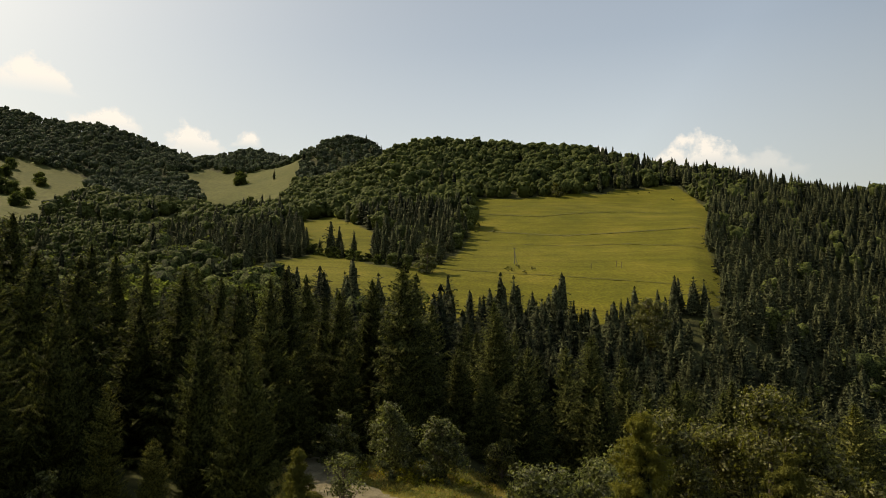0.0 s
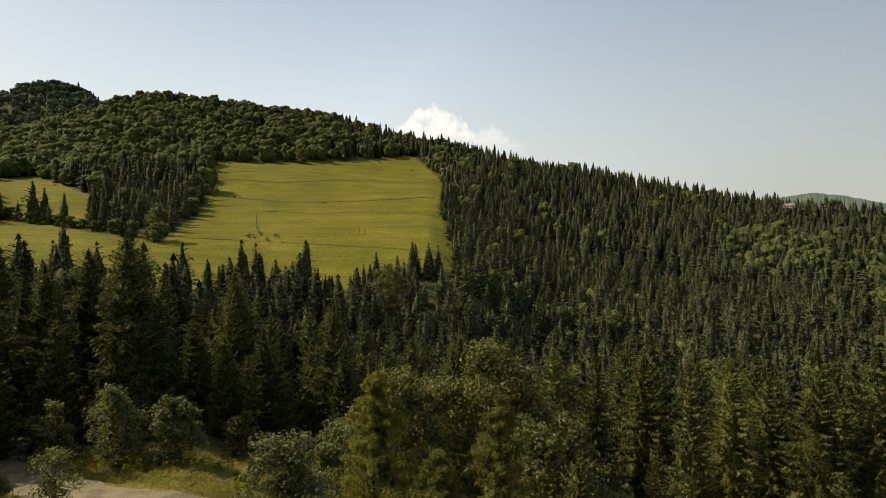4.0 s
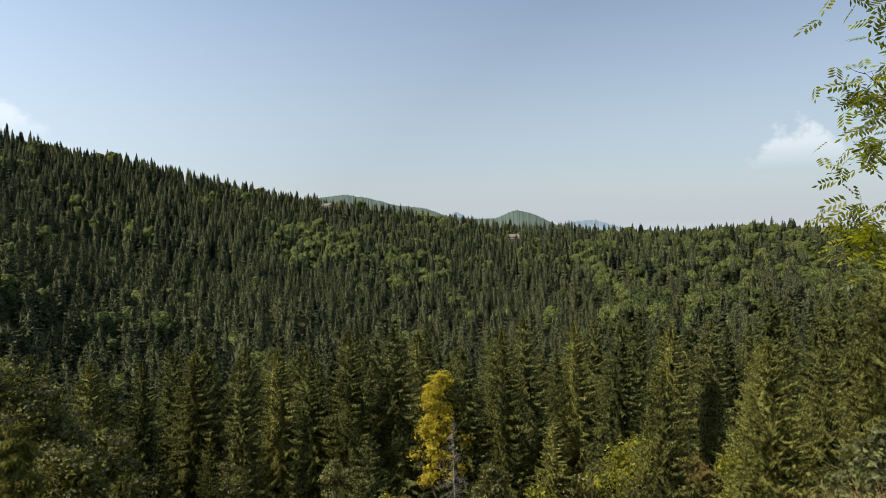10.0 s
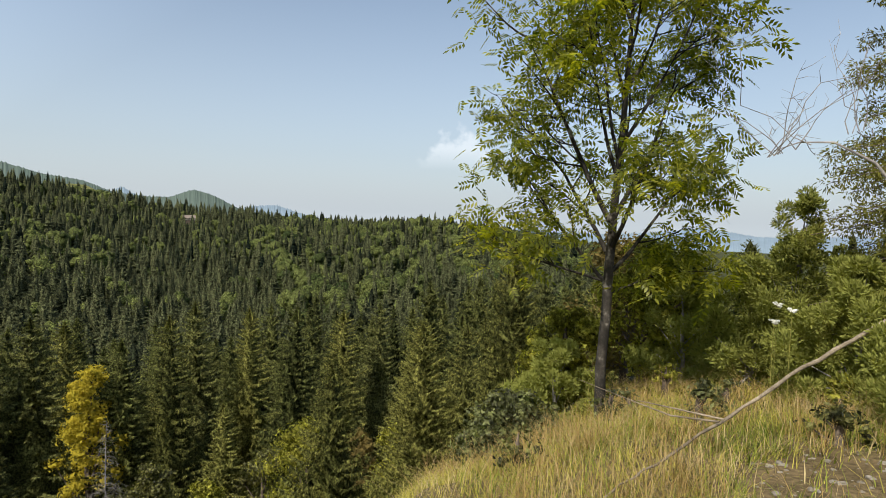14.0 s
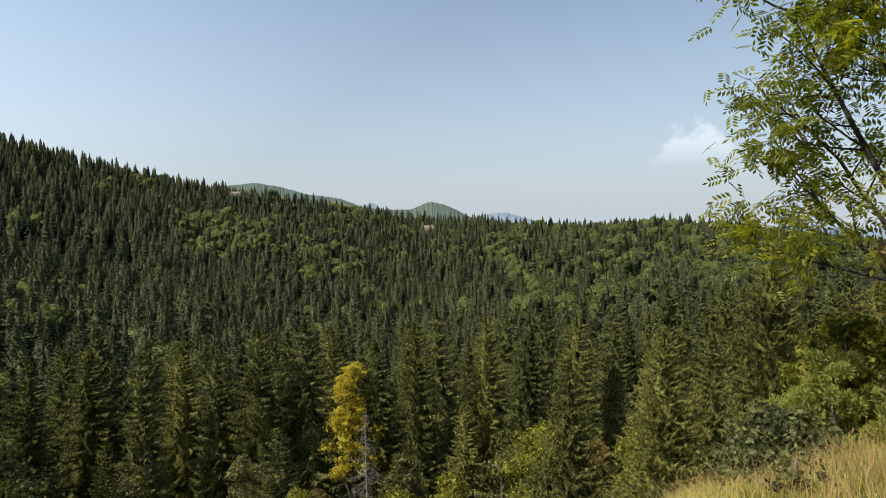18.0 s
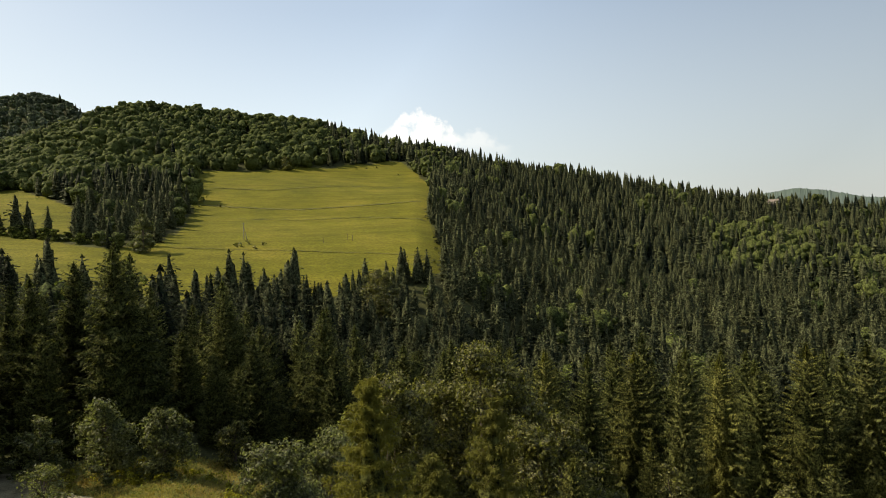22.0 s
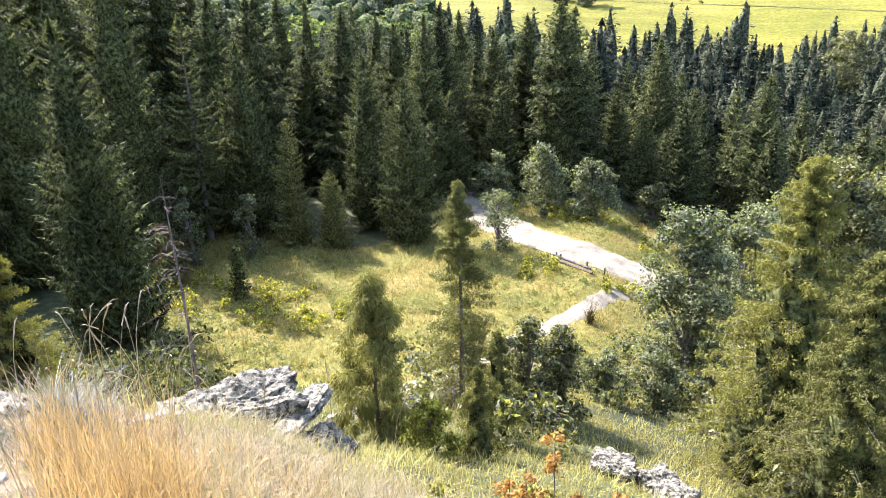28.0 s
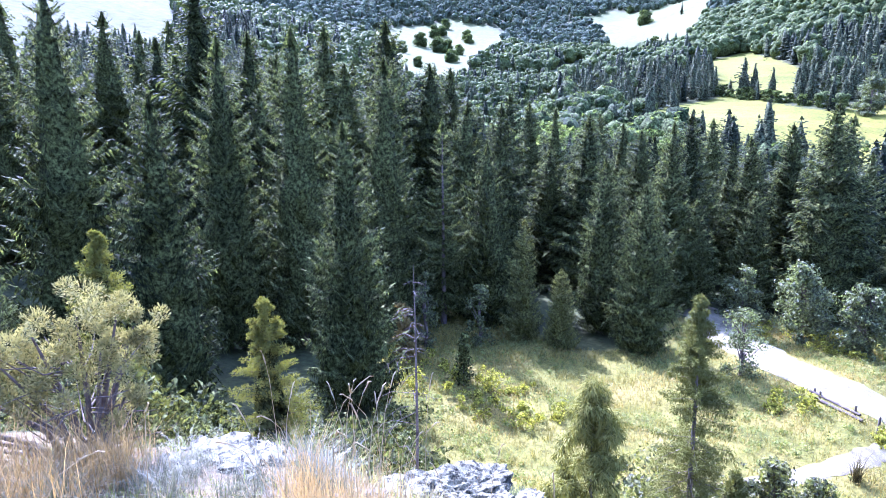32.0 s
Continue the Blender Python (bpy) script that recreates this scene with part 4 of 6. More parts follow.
# spruces that stand singly in front of the forest: bearing, distance, height, half width
for az, r, tall, wide, mat, label, kw in (
    (-68.6, 39.5, 17.6, 3.7, NEEDLES, "broad dark spruce at the forest edge", {}),
    (-53.2, 37.5, 17.6, 3.2, NEEDLES, "tall spruce with sunlit boughs beside the clearing", {}),
    (-57.2, 51, 25.0, 4.3, NEEDLES, "towering dark spruce behind the forest edge", {}),
    (-63.2, 50, 23.5, 4.0, NEEDLES, "tall dark spruce in the forest", {}),
    (-49.5, 55, 23.5, 3.9, NEEDLES, "tall dark spruce in the forest", {}),
    (-44.5, 56, 18.5, 3.0, NEEDLES, "thin half bare spruce behind the clearing", {"sparse": 0.5, "core": 0.0}),
    (-40.5, 57, 16.5, 3.3, NEEDLES, "dark spruce behind the clearing", {}),
    (-30.2, 56, 15.5, 3.2, NEEDLES, "dark spruce behind the clearing", {}),
    (-84.0, 45, 25.0, 4.4, NEEDLES, "towering dark spruce in the forest shade", {}),
    (-75.0, 46, 24.5, 4.2, NEEDLES, "towering dark spruce in the forest shade", {}),
    (-81.0, 30, 9.0, 2.0, NEEDLES, "small spruce under the tall forest", {}),
    (-37.1, 53, 10.6, 2.0, NEEDLES_SLOPE, "slim light spruce at the clearing edge", {"droop": 0.15, "sparse": 0.25, "core": 0.35}),
    (-33.8, 51, 6.6, 1.6, NEEDLES_SLOPE, "bushy spruce at the clearing edge", {"droop": 0.2}),
    (-26.7, 51.5, 13.6, 3.2, NEEDLES, "dense spruce at the corner of the clearing", {}),
    (25.0, 33, 11.0, 2.5, NEEDLES_SLOPE, "drooping spruce on the slope", {"droop": 0.5}),
    (21.0, 29, 10.0, 2.4, NEEDLES_SLOPE, "drooping yellow green spruce on the slope", {"droop": 0.55}),
    (71.0, 31, 11.0, 2.7, NEEDLES_SLOPE, "drooping spruce on the steep slope", {"droop": 0.5}),
    (79.0, 27, 10.0, 2.5, NEEDLES_SLOPE, "spruce with hanging boughs below the grassy edge", {"droop": 0.5}),
    (87.0, 25, 10.5, 2.2, NEEDLES_SLOPE, "spruce close below the grassy edge", {"droop": 0.5}),
    (83.0, 33, 11.0, 2.2, NEEDLES_SLOPE, "slim spruce below the grassy edge", {"droop": 0.4}),
):
    stands_at(spruce("single_spruce", int(az * 10) + 1500, tall, wide, 105 if r < 10 else 60 if r < 30 else 40, 17 if r < 10 else 14 if r < 30 else 13, 44 if r < 10 else 46 if r < 30 else 24, mat, label, **{"size": 0.42 if r < 30 else 0.55, "hangs": 1.6, "fine": 0.7, **kw}), az, r, turn=az * 11)


def snag(name, seed, tall, label, az, r, twigs=30):
    """A dead spruce: bare stem with thin drooping side branches."""
    ob = new(name)
    tagged(ob, label, "dead tree")
    g = np.random.default_rng(seed)
    v, f = tube([(0, 0, -0.3), (0.03, 0.02, 0.4 * tall), (0, 0.05, 0.75 * tall), (0.03, 0, tall)], [0.0065 * tall, 0.005 * tall, 0.003 * tall, 0.003], 6)
    part("stem", v, f, BARK if tall < 8 else BARK_GREY, ob)
    pieces = []
    for _ in range(twigs):
        u = g.uniform(0.25, 0.99)
        a, L = g.uniform(0, 6.28), (1.05 - u) * 0.28 * tall * g.uniform(0.4, 1.1) + 0.12
        o = np.array([math.cos(a), math.sin(a), 0])
        z = tall * u
        e = o * L
        pieces.append(tube([(0, 0, z), (*(e[:2] * 0.5), z + 0.05 * L), (*e[:2], z - 0.18 * L)], [0.008, 0.005, 0.002], 4))
        for q in (0.5, 0.75):
            b = o * L * q
            d = np.array([-o[1], o[0]]) * L * 0.3 * g.choice((-1, 1))
            pieces.append(tube([(b[0], b[1], z - 0.04 * L), (b[0] + d[0] + 0.1 * e[0], b[1] + d[1] + 0.1 * e[1], z - 0.2 * L)], [0.007, 0.002], 3))
    v, f = join(pieces)
    tagged(part("bare_twig_rest", v, f, BARK if tall < 8 else BARK_GREY, ob), kind="stuff")
    return stands_at(ob, az, r)


snag("dead_spruce", 9, 5.6, "dead grey spruce with bare twigs behind the boulder", -47.3, 12.2)
snag("dead_spruce", 19, 11.5, "bare grey dead spruce among the green trees", 52.8, 50, 170)

# upright dark juniper in the clearing
_j = new("juniper")
tagged(_j, "dark columnar juniper standing in the clearing", "shrub")
v, f = trunk_mesh(2.6, 0.06)
part("trunk", v, f, BARK, _j)
v, f = leaf_cloud(88, np.array([(0.1 * math.sin(k * 2), 0.1 * math.cos(k * 2), 0.5 + 0.32 * k, 0.62 - 0.042 * k) for k in range(11)]), 1300, 0.11, 1.0)
part("crown", v, f, NEEDLES, _j)
stands_at(_j, -42.7, 41.5)

# willow bush by the road, thin and see-through
stands_at(broad_tree("willow_bush", 401, 5.2, 2.5, 3400, 0.09, LEAVES_SILVER, "sparse olive willow bush beside the gravel road", category="shrub", low=0.03, masses=30, twigs=24, core=False), -18.4, 48.5)
for az, r, tall, wide, n_, mat, label in (
    (-12.5, 18.5, 3.8, 1.35, 2200, LEAVES, "leafy green bush on the steep bank"),
    (-15.5, 19.5, 4.2, 1.1, 1700, LEAVES, "tall leafy bush on the steep bank"),
    (-8.0, 24.0, 2.6, 1.2, 1300, LEAVES_SILVER, "pale leaved bush beside the trail"),
    (-3.0, 25.5, 3.2, 1.5, 1600, LEAVES_SILVER, "grey green bush on the bank"),
    (-25.5, 12.0, 1.5, 0.7, 900, LEAVES_LIME, "low green bush at the foot of the slope"),
    (91.5, 10.2, 2.0, 0.9, 1500, LEAVES_LIME, "yellow green bush beside the ash trunk"),
    (98.0, 11.6, 2.6, 1.2, 1500, LEAVES_LIME, "dark leafy bush behind the ash trunk"),
    (96.5, 13.0, 3.0, 1.3, 900, LEAVES_BROWN, "thin bush with browning leaves"),
    (87.5, 8.8, 0.9, 0.75, 1200, LEAVES_SILVER, "low grey green shrub at the slope edge"),
):
    stands_at(broad_tree("bush", int(az * 10) + 900, tall, wide, n_ * (5 if r < 14 else 3), 0.045 if r < 14 else 0.065, mat, label, category="shrub", low=0.06, masses=40, twigs=16, core=r > 14), az, r, turn=az * 5)


def spray_cloud(seed, masses, count, length, width, rise=0.45):
    """Narrow needle sprays that stand out and upward from the masses; triangles."""
    g = np.random.default_rng(seed)
    k = g.integers(0, len(masses), count)
    d = g.normal(size=(count, 3))
    d /= np.linalg.norm(d, axis=1)[:, None]
    c = masses[k, :3] + d * masses[k, 3:4] * g.uniform(0.45, 1.0, (count, 1))
    way = d * 0.8 + np.array([0, 0, rise]) + g.normal(size=(count, 3)) * 0.35
    way /= np.linalg.norm(way, axis=1)[:, None]
    s = np.cross(way, d + g.normal(size=(count, 3)) * 0.4)
    s /= np.linalg.norm(s, axis=1)[:, None]
    L = length * g.uniform(0.5, 1.3, (count, 1))
    v = np.stack([c, c + way * L * 0.45 + s * width, c + way * L, c + way * L * 0.4 - s * width], 1).reshape(-1, 3)
    i = np.arange(count)[:, None] * 4
    return v, np.concatenate([i + [0, 1, 2], i + [0, 2, 3]])


def juniper_shrub(az, r, tall, wide, count, label, mat, masses=95):
    ob = new("juniper_shrub")
    tagged(ob, label, "shrub")
    seed = int(az * 10) + 333
    ms = lumps(seed, tall, wide, masses, 0.05, 0.20)
    v, f = limbs(seed, ms, tall, 0.03, 22)
    part("stem", v, f, BARK_GREY, ob)
    v, f = spray_cloud(seed + 1, ms, int(count * 2.6), 0.060, 0.0100)
    part("spray", v, f, mat, ob)
    return stands_at(ob, az, r, turn=az * 3)


for az, r, tall, wide, count, label in (
    (105.8, 9.7, 2.0, 0.95, 12000, "spreading juniper shrub on the grassy slope"),
    (100.8, 10.6, 1.9, 0.9, 8000, "juniper shrub behind the ash trunk"),
    (109.0, 9.8, 2.9, 0.8, 11000, "upright juniper shrub on the grassy slope"),
    (112.8, 8.4, 1.75, 0.95, 12000, "bushy juniper beside the path"),
    (120.0, 6.8, 1.7, 0.9, 10000, "dense green juniper beside the path"),
    (90.5, 9.4, 1.5, 0.8, 8000, "yellow green juniper beside the ash trunk"),
):
    juniper_shrub(az, r, tall, wide, count, label, JUNIPER_GREEN)


def close_spruce(az, r, tall, wide, label, mat, branches, sprays, length, width, droop=0.22, rise=-0.5, clump=0.12, uneven=0.25, core=0.0, power=0.7, start=0.06, name="close_spruce"):
    """A spruce near the camera: single branches round the trunk, each hung with fine needle sprays."""
    ob = new(name)
    tagged(ob, label, "spruce tree")
    seed = int(abs(az) * 10 + r)
    g = np.random.default_rng(seed)
    v, f = trunk_mesh(tall, 0.010 * tall + 0.025)
    part("trunk", v, f, BARK, ob)
    masses, wood = [], []
    for _ in range(branches):
        u = g.random() ** 1.15
        a, z = g.uniform(0, 6.28), tall * (start + (0.985 - start) * u)
        q = wide * (1 - u) ** power * g.uniform(1 - 2 * uneven, 1.0 + 0.4 * uneven) + 0.015 * tall
        way = np.array([math.cos(a), math.sin(a)])
        fall = droop * (1 - u) - 0.35 * u
        e = np.array([*(way * q), z - fall * q])
        wood.append(tube([(0, 0, z), (0.5 * e[0], 0.5 * e[1], z - 0.62 * fall * q), e], [0.0018 * tall * (1.1 - u), 0.0012 * tall * (1.1 - u), 0.0005 * tall], 4))
        for t in (0.22, 0.36, 0.5, 0.62, 0.74, 0.87, 1.0):
            side = np.array([-way[1], way[0]]) * g.normal() * 0.16 * q * (1.15 - t)
            masses.append((e[0] * t + side[0], e[1] * t + side[1], z - fall * q * t * (1.25 - 0.25 * t), clump * (0.55 + 0.45 * (1 - t)) * (1.15 - 0.5 * u)))
    v, f = join(wood)
    tagged(part("branchwork", v, f, BARK, ob), kind="stuff")
    v, f = spray_cloud(seed + 1, np.array(masses), sprays, length, width, rise)
    part("crown", v, f, mat, ob)
    if core:
        cv, cf = ragged_cone(seed + 2, 12, 11, 0.8)
        part("inner_foliage", cv * np.array([core * wide / 0.165, core * wide / 0.165, 0.93 * tall]), cf, NEEDLES, ob, "dense dark twigs inside the crown")
    return stands_at(ob, az, r, turn=az * 11)


SPRAYS = foliage("spruce_sprays", (0.014, 0.020, 0.006), (0.112, 0.112, 0.027), (1.4, 1.4, 0.6), 0.26, scale=2.5, per_piece=1.0)
SPRAYS_LIGHT = foliage("light_spruce_sprays", (0.022, 0.028, 0.007), (0.150, 0.146, 0.030), (1.4, 1.4, 0.5), 0.28, scale=2.5, per_piece=1.0)
close_spruce(119.0, 9.3, 8.4, 1.7, "tall sunlit olive green spruce beside the path", SPRAYS_LIGHT, 420, 175000, 0.058, 0.0085, 0.55, -0.5, 0.20, 0.16, 0.42, name="path_spruce")
close_spruce(-22.0, 20.0, 8.6, 2.1, "lone ragged spruce with drooping boughs and bare trunk", SPRAYS, 150, 44000, 0.12, 0.014, 0.45, -0.6, 0.20, 0.30, start=0.08, power=0.95)
close_spruce(-60.4, 13.5, 4.3, 1.3, "young bright green spruce below the rocks", SPRAYS_LIGHT, 170, 46000, 0.062, 0.010, 0.02, 0.15, 0.11, 0.24, 0.35, power=0.85)
close_spruce(-73.0, 17, 5.5, 1.5, "young spruce behind the juniper bush", SPRAYS_LIGHT, 160, 30000, 0.085, 0.013, 0.05, 0.1, 0.14, 0.24, 0.35, power=0.85)
close_spruce(-18.5, 15.5, 3.6, 1.0, "small young spruce on the steep bank", SPRAYS, 120, 20000, 0.078, 0.011, 0.15, -0.1, 0.11, 0.2, 0.35, power=0.85)
close_spruce(-20.5, 13.0, 2.6, 0.85, "bushy young spruce among rocks", SPRAYS, 100, 16000, 0.065, 0.010, 0.15, -0.1, 0.10, 0.2, 0.35, power=0.85)
close_spruce(7.2, 18.8, 10.8, 3.1, "spreading yellow green spruce on the slope", SPRAYS_LIGHT, 330, 95000, 0.12, 0.014, 0.38, -0.7, 0.19, 0.24, 0.42, power=0.8)
close_spruce(12.6, 15.6, 8.0, 2.5, "drooping spruce close below the knoll", SPRAYS, 300, 85000, 0.10, 0.012, 0.40, -0.8, 0.17, 0.22, 0.42, power=0.8)
close_spruce(18.0, 22.0, 11.5, 2.8, "spreading spruce on the slope below the knoll", SPRAYS, 280, 60000, 0.14, 0.016, 0.40, -0.8, 0.20, 0.24, 0.42, power=0.8)

WEEPING = foliage("weeping_needles", (0.024, 0.029, 0.008), (0.185, 0.176, 0.042), (1.4, 1.4, 0.5), 0.3, scale=3.0, per_piece=1.0)
# weeping spruce: a bushy column with hanging twigs
_w = new("weeping_spruce")
tagged(_w, "weeping olive green spruce on the steep bank", "spruce tree")
v, f = trunk_mesh(4.5, 0.07)
part("trunk", v, f, BARK, _w)
_gw = np.random.default_rng(14)
_ms = []
for k in range(150):
    u = _gw.random() ** 1.2
    a, q = _gw.uniform(0, 6.28), 1.22 * (1 - u) ** 0.55 * (0.6 + 0.4 * min(1, 4 * u + 0.4)) * math.sqrt(_gw.random())
    _ms.append((q * math.cos(a), q * math.sin(a), 0.3 + 4.35 * u, _gw.uniform(0.14, 0.26)))
v, f = spray_cloud(15, np.array(_ms), 40000, 0.15, 0.0105, rise=-1.0)
part("crown", v, f, WEEPING, _w)
stands_at(_w, -30.8, 13.6)


# ---- the ash tree on the grassy edge ----


def ash_tree(az, r):
    ob = new("ash_tree")
    tagged(ob, "slender ash tree with feathery green leaves on the grassy edge", "tree")
    g = np.random.default_rng(12)
    x0, y0 = bearing(az, r)
    z0 = height(x0, y0)
    ob.matrix_basis = pose(x0, y0, z0 - 0.05, 0, 0, -az)
    # local axes: x to the right of the line of sight, y away
    stem = [(0.02, 0, -0.2), (0.0, 0, 0.0), (-0.02, 0.02, 0.7), (0.02, 0, 1.4), (0.03, 0, 2.0), (0.06, 0.02, 2.7), (0.12, 0.05, 3.6), (0.16, 0.05, 4.6), (0.2, 0, 5.8), (0.22, 0, 6.9)]
    v, f = tube(stem, [0.095, 0.074, 0.067, 0.063, 0.06, 0.05, 0.04, 0.028, 0.018, 0.006], 9)
    part("trunk", v, f, BARK_ASH, ob)
    tips, limbs_ = [], []

    def bough(start, a, rise, L, rad, depth):
        o = np.array([math.cos(a), math.sin(a), 0])
        p = np.array(start, dtype=float)
        pts, d = [p.copy()], o * math.cos(rise) + np.array([0, 0, math.sin(rise)])
        for _ in range(5):
            d = d + g.normal(size=3) * 0.10 + np.array([0, 0, 0.07])
            d /= np.linalg.norm(d)
            p = p + d * L / 5
            pts.append(p.copy())
        limbs_.append(tube(pts, np.linspace(rad, rad * 0.2, 6) * 0.7, 5 if depth else 6))
        if depth < 2:
            for k in range(7 if depth == 0 else 4):
                s = g.uniform(0.3, 1.0)
                i = min(4, int(s * 5))
                bough(pts[i] + (pts[i + 1] - pts[i]) * (s * 5 - i), a + g.uniform(-1.3, 1.3), g.uniform(-0.1, 0.9), L * g.uniform(0.26, 0.45), rad * 0.4, depth + 1)
        if depth > 0:
            tips.extend(pts[2:])
        tips.append(pts[-1])

    for h, a, rise, L, rad in ((1.75, 3.3, 0.75, 1.9, 0.045), (1.9, 0.1, 0.9, 1.7, 0.045), (2.1, 2.4, 0.95, 2.3, 0.05), (2.2, 5.2, 0.9, 1.9, 0.045), (2.5, 3.0, 1.2, 2.6, 0.055),
                               (2.6, 0.5, 1.0, 2.4, 0.05), (2.9, 1.4, 1.0, 2.2, 0.04), (3.1, 4.2, 1.0, 2.2, 0.04), (3.3, 3.4, 1.2, 1.9, 0.04), (3.5, 6.1, 0.95, 2.2, 0.04),
                               (1.65, 0.2, 0.45, 1.2, 0.03), (1.8, 3.3, 0.3, 1.6, 0.03), (4.0, 2.6, 1.15, 1.5, 0.035), (4.2, 0.2, 0.9, 1.9, 0.035), (4.6, 4.9, 0.9, 1.7, 0.03), (5.0, 3.2, 1.1, 1.2, 0.03), (5.2, 0.8, 0.9, 1.5, 0.025)):
        z = [q[2] for q in stem]
        k = max(i for i in range(len(z)) if z[i] <= h)
        q = np.array(stem[k]) + (np.array(stem[k + 1]) - np.array(stem[k])) * (h - z[k]) / (z[k + 1] - z[k])
        bough(q, a, rise, L, rad, 0)
    v, f = join(limbs_)
    part("branchwork", v, f, BARK_ASH, ob)
    V, F, n = [], [], 0
    tips = np.array(tips)
    for t in tips[g.integers(0, len(tips), 3000)] + g.normal(size=(3000, 3)) * 0.17:
        a = g.uniform(0, 6.28)
        o = np.array([math.cos(a), math.sin(a), g.uniform(-0.95, 0.2)])
        o /= np.linalg.norm(o)
        s = np.cross(o, np.array([0, 0, 1]) + g.normal(size=3) * 0.55)
        s /= np.linalg.norm(s)
        up_ = np.cross(s, o)
        L = g.uniform(0.18, 0.29)
        for k in range(9):
            u = (k // 2 + 1) / 5
            sg = 0 if k == 8 else (1 if k % 2 else -1)
            b = t + o * L * u - up_ * 0.12 * L * u * u
            d = (s * sg * 0.85 + o * 0.55) if sg else o
            ll, ww = L * 0.40, L * 0.075
            e = b + d * ll - up_ * ll * 0.25
            m = (b + e) / 2
            w = np.cross(d, up_)
            V += [b, m + w * ww, e, m - w * ww]
            F += [(n, n + 1, n + 2), (n, n + 2, n + 3)]
            n += 4
    part("leaves", np.array(V), np.array(F), LEAVES_ASH, ob)
    return ob


BARK_ASH = surface("ash_bark", [(0.42, (0.020, 0.018, 0.015)), (0.58, (0.055, 0.049, 0.040)), (0.68, (0.22, 0.20, 0.17))], 5.0, 9, 0.9, 0.6)
ash_tree(94.4, 8.6)

# ---- fallen pole and bent birch ----


def spot(az, r, z):
    x, y = bearing(az, r)
    return (x, y, z)


_p = new("fallen_pole")
tagged(_p, "long dry fallen pole leaning on the grassy slope", "fallen branch")
_g = np.random.default_rng(93)
_line = np.array([spot(93.0, 4.3, 16.25), spot(98.5, 4.9, 16.38), spot(103.5, 5.6, 16.55), spot(108.5, 6.2, 16.88), spot(114.5, 7.0, 17.3)])
_u = np.linspace(0, 4, 26)
_bend = np.stack([np.interp(_u, np.arange(5), _line[:, k]) for k in range(3)], 1) + _g.normal(0, 0.009, (26, 3))
v, f = tube([tuple(q) for q in _bend], list(np.interp(_u, np.arange(5), [0.005, 0.010, 0.013, 0.016, 0.018]) * _g.uniform(0.82, 1.18, 26)), 8)
part("pole", v, f, PALE_WOOD, _p)
for k, pts in enumerate(([spot(103.0, 5.25, 16.62), spot(99.5, 5.5, 16.55), spot(95.0, 6.4, 16.45), spot(92.5, 7.0, 16.4)], [spot(103.4, 5.4, 16.6), spot(100.0, 5.6, 16.58), spot(97.0, 5.8, 16.56)])):
    v, f = tube(pts, [0.009, 0.007, 0.004, 0.002][:len(pts)], 5)
    part("side_branch", v, f, PALE_WOOD, _p)

_b = new("bent_birch")
tagged(_b, "bare thin birch bent over in an arch", "tree")
v, f = tube([spot(119.5, 7.4, 16.6), spot(117.0, 7.4, 17.6), spot(115.2, 7.4, 18.2), spot(112.8, 7.4, 18.65), spot(110.2, 7.4, 18.85), spot(108.0, 7.4, 18.86), spot(105.6, 7.4, 18.75)],
            [0.024, 0.020, 0.017, 0.014, 0.010, 0.007, 0.002], 7)
part("stem", v, f, BARK_GREY, _b)
_g = np.random.default_rng(44)
for k in range(16):
    a0 = _g.uniform(105.6, 112.0)
    p = np.array(spot(a0, 7.4, 18.8 + 0.04 * (a0 - 108)))
    side = np.array([math.cos(radians(108)), -math.sin(radians(108)), 0])
    d = side * _g.uniform(-0.9, 0.9) + np.array([0, 0, _g.uniform(0.3, 1.0)])
    pts = [p]
    for i in range(7):
        d = d + _g.normal(size=3) * 0.35
        d /= np.linalg.norm(d)
        pts.append(pts[-1] + d * _g.uniform(0.08, 0.2) * (1.7 if k % 3 == 0 else 1.0))
        d[2] += 0.22 if k % 3 == 0 else 0.0
        if i in (1, 3, 4, 5):
            e = d + _g.normal(size=3) * 0.7
            e /= np.linalg.norm(e)
            q = pts[-1]
            v, f = tube([q, q + e * 0.12, q + e * 0.22 + _g.normal(size=3) * 0.04], [0.003, 0.0022, 0.0012], 4)
            part("twig", v, f, BARK_GREY, _b)
    v, f = tube(pts, np.linspace(0.006, 0.0015, 8), 4)
    part("twig", v, f, BARK_GREY, _b)

# ---- rocks ----


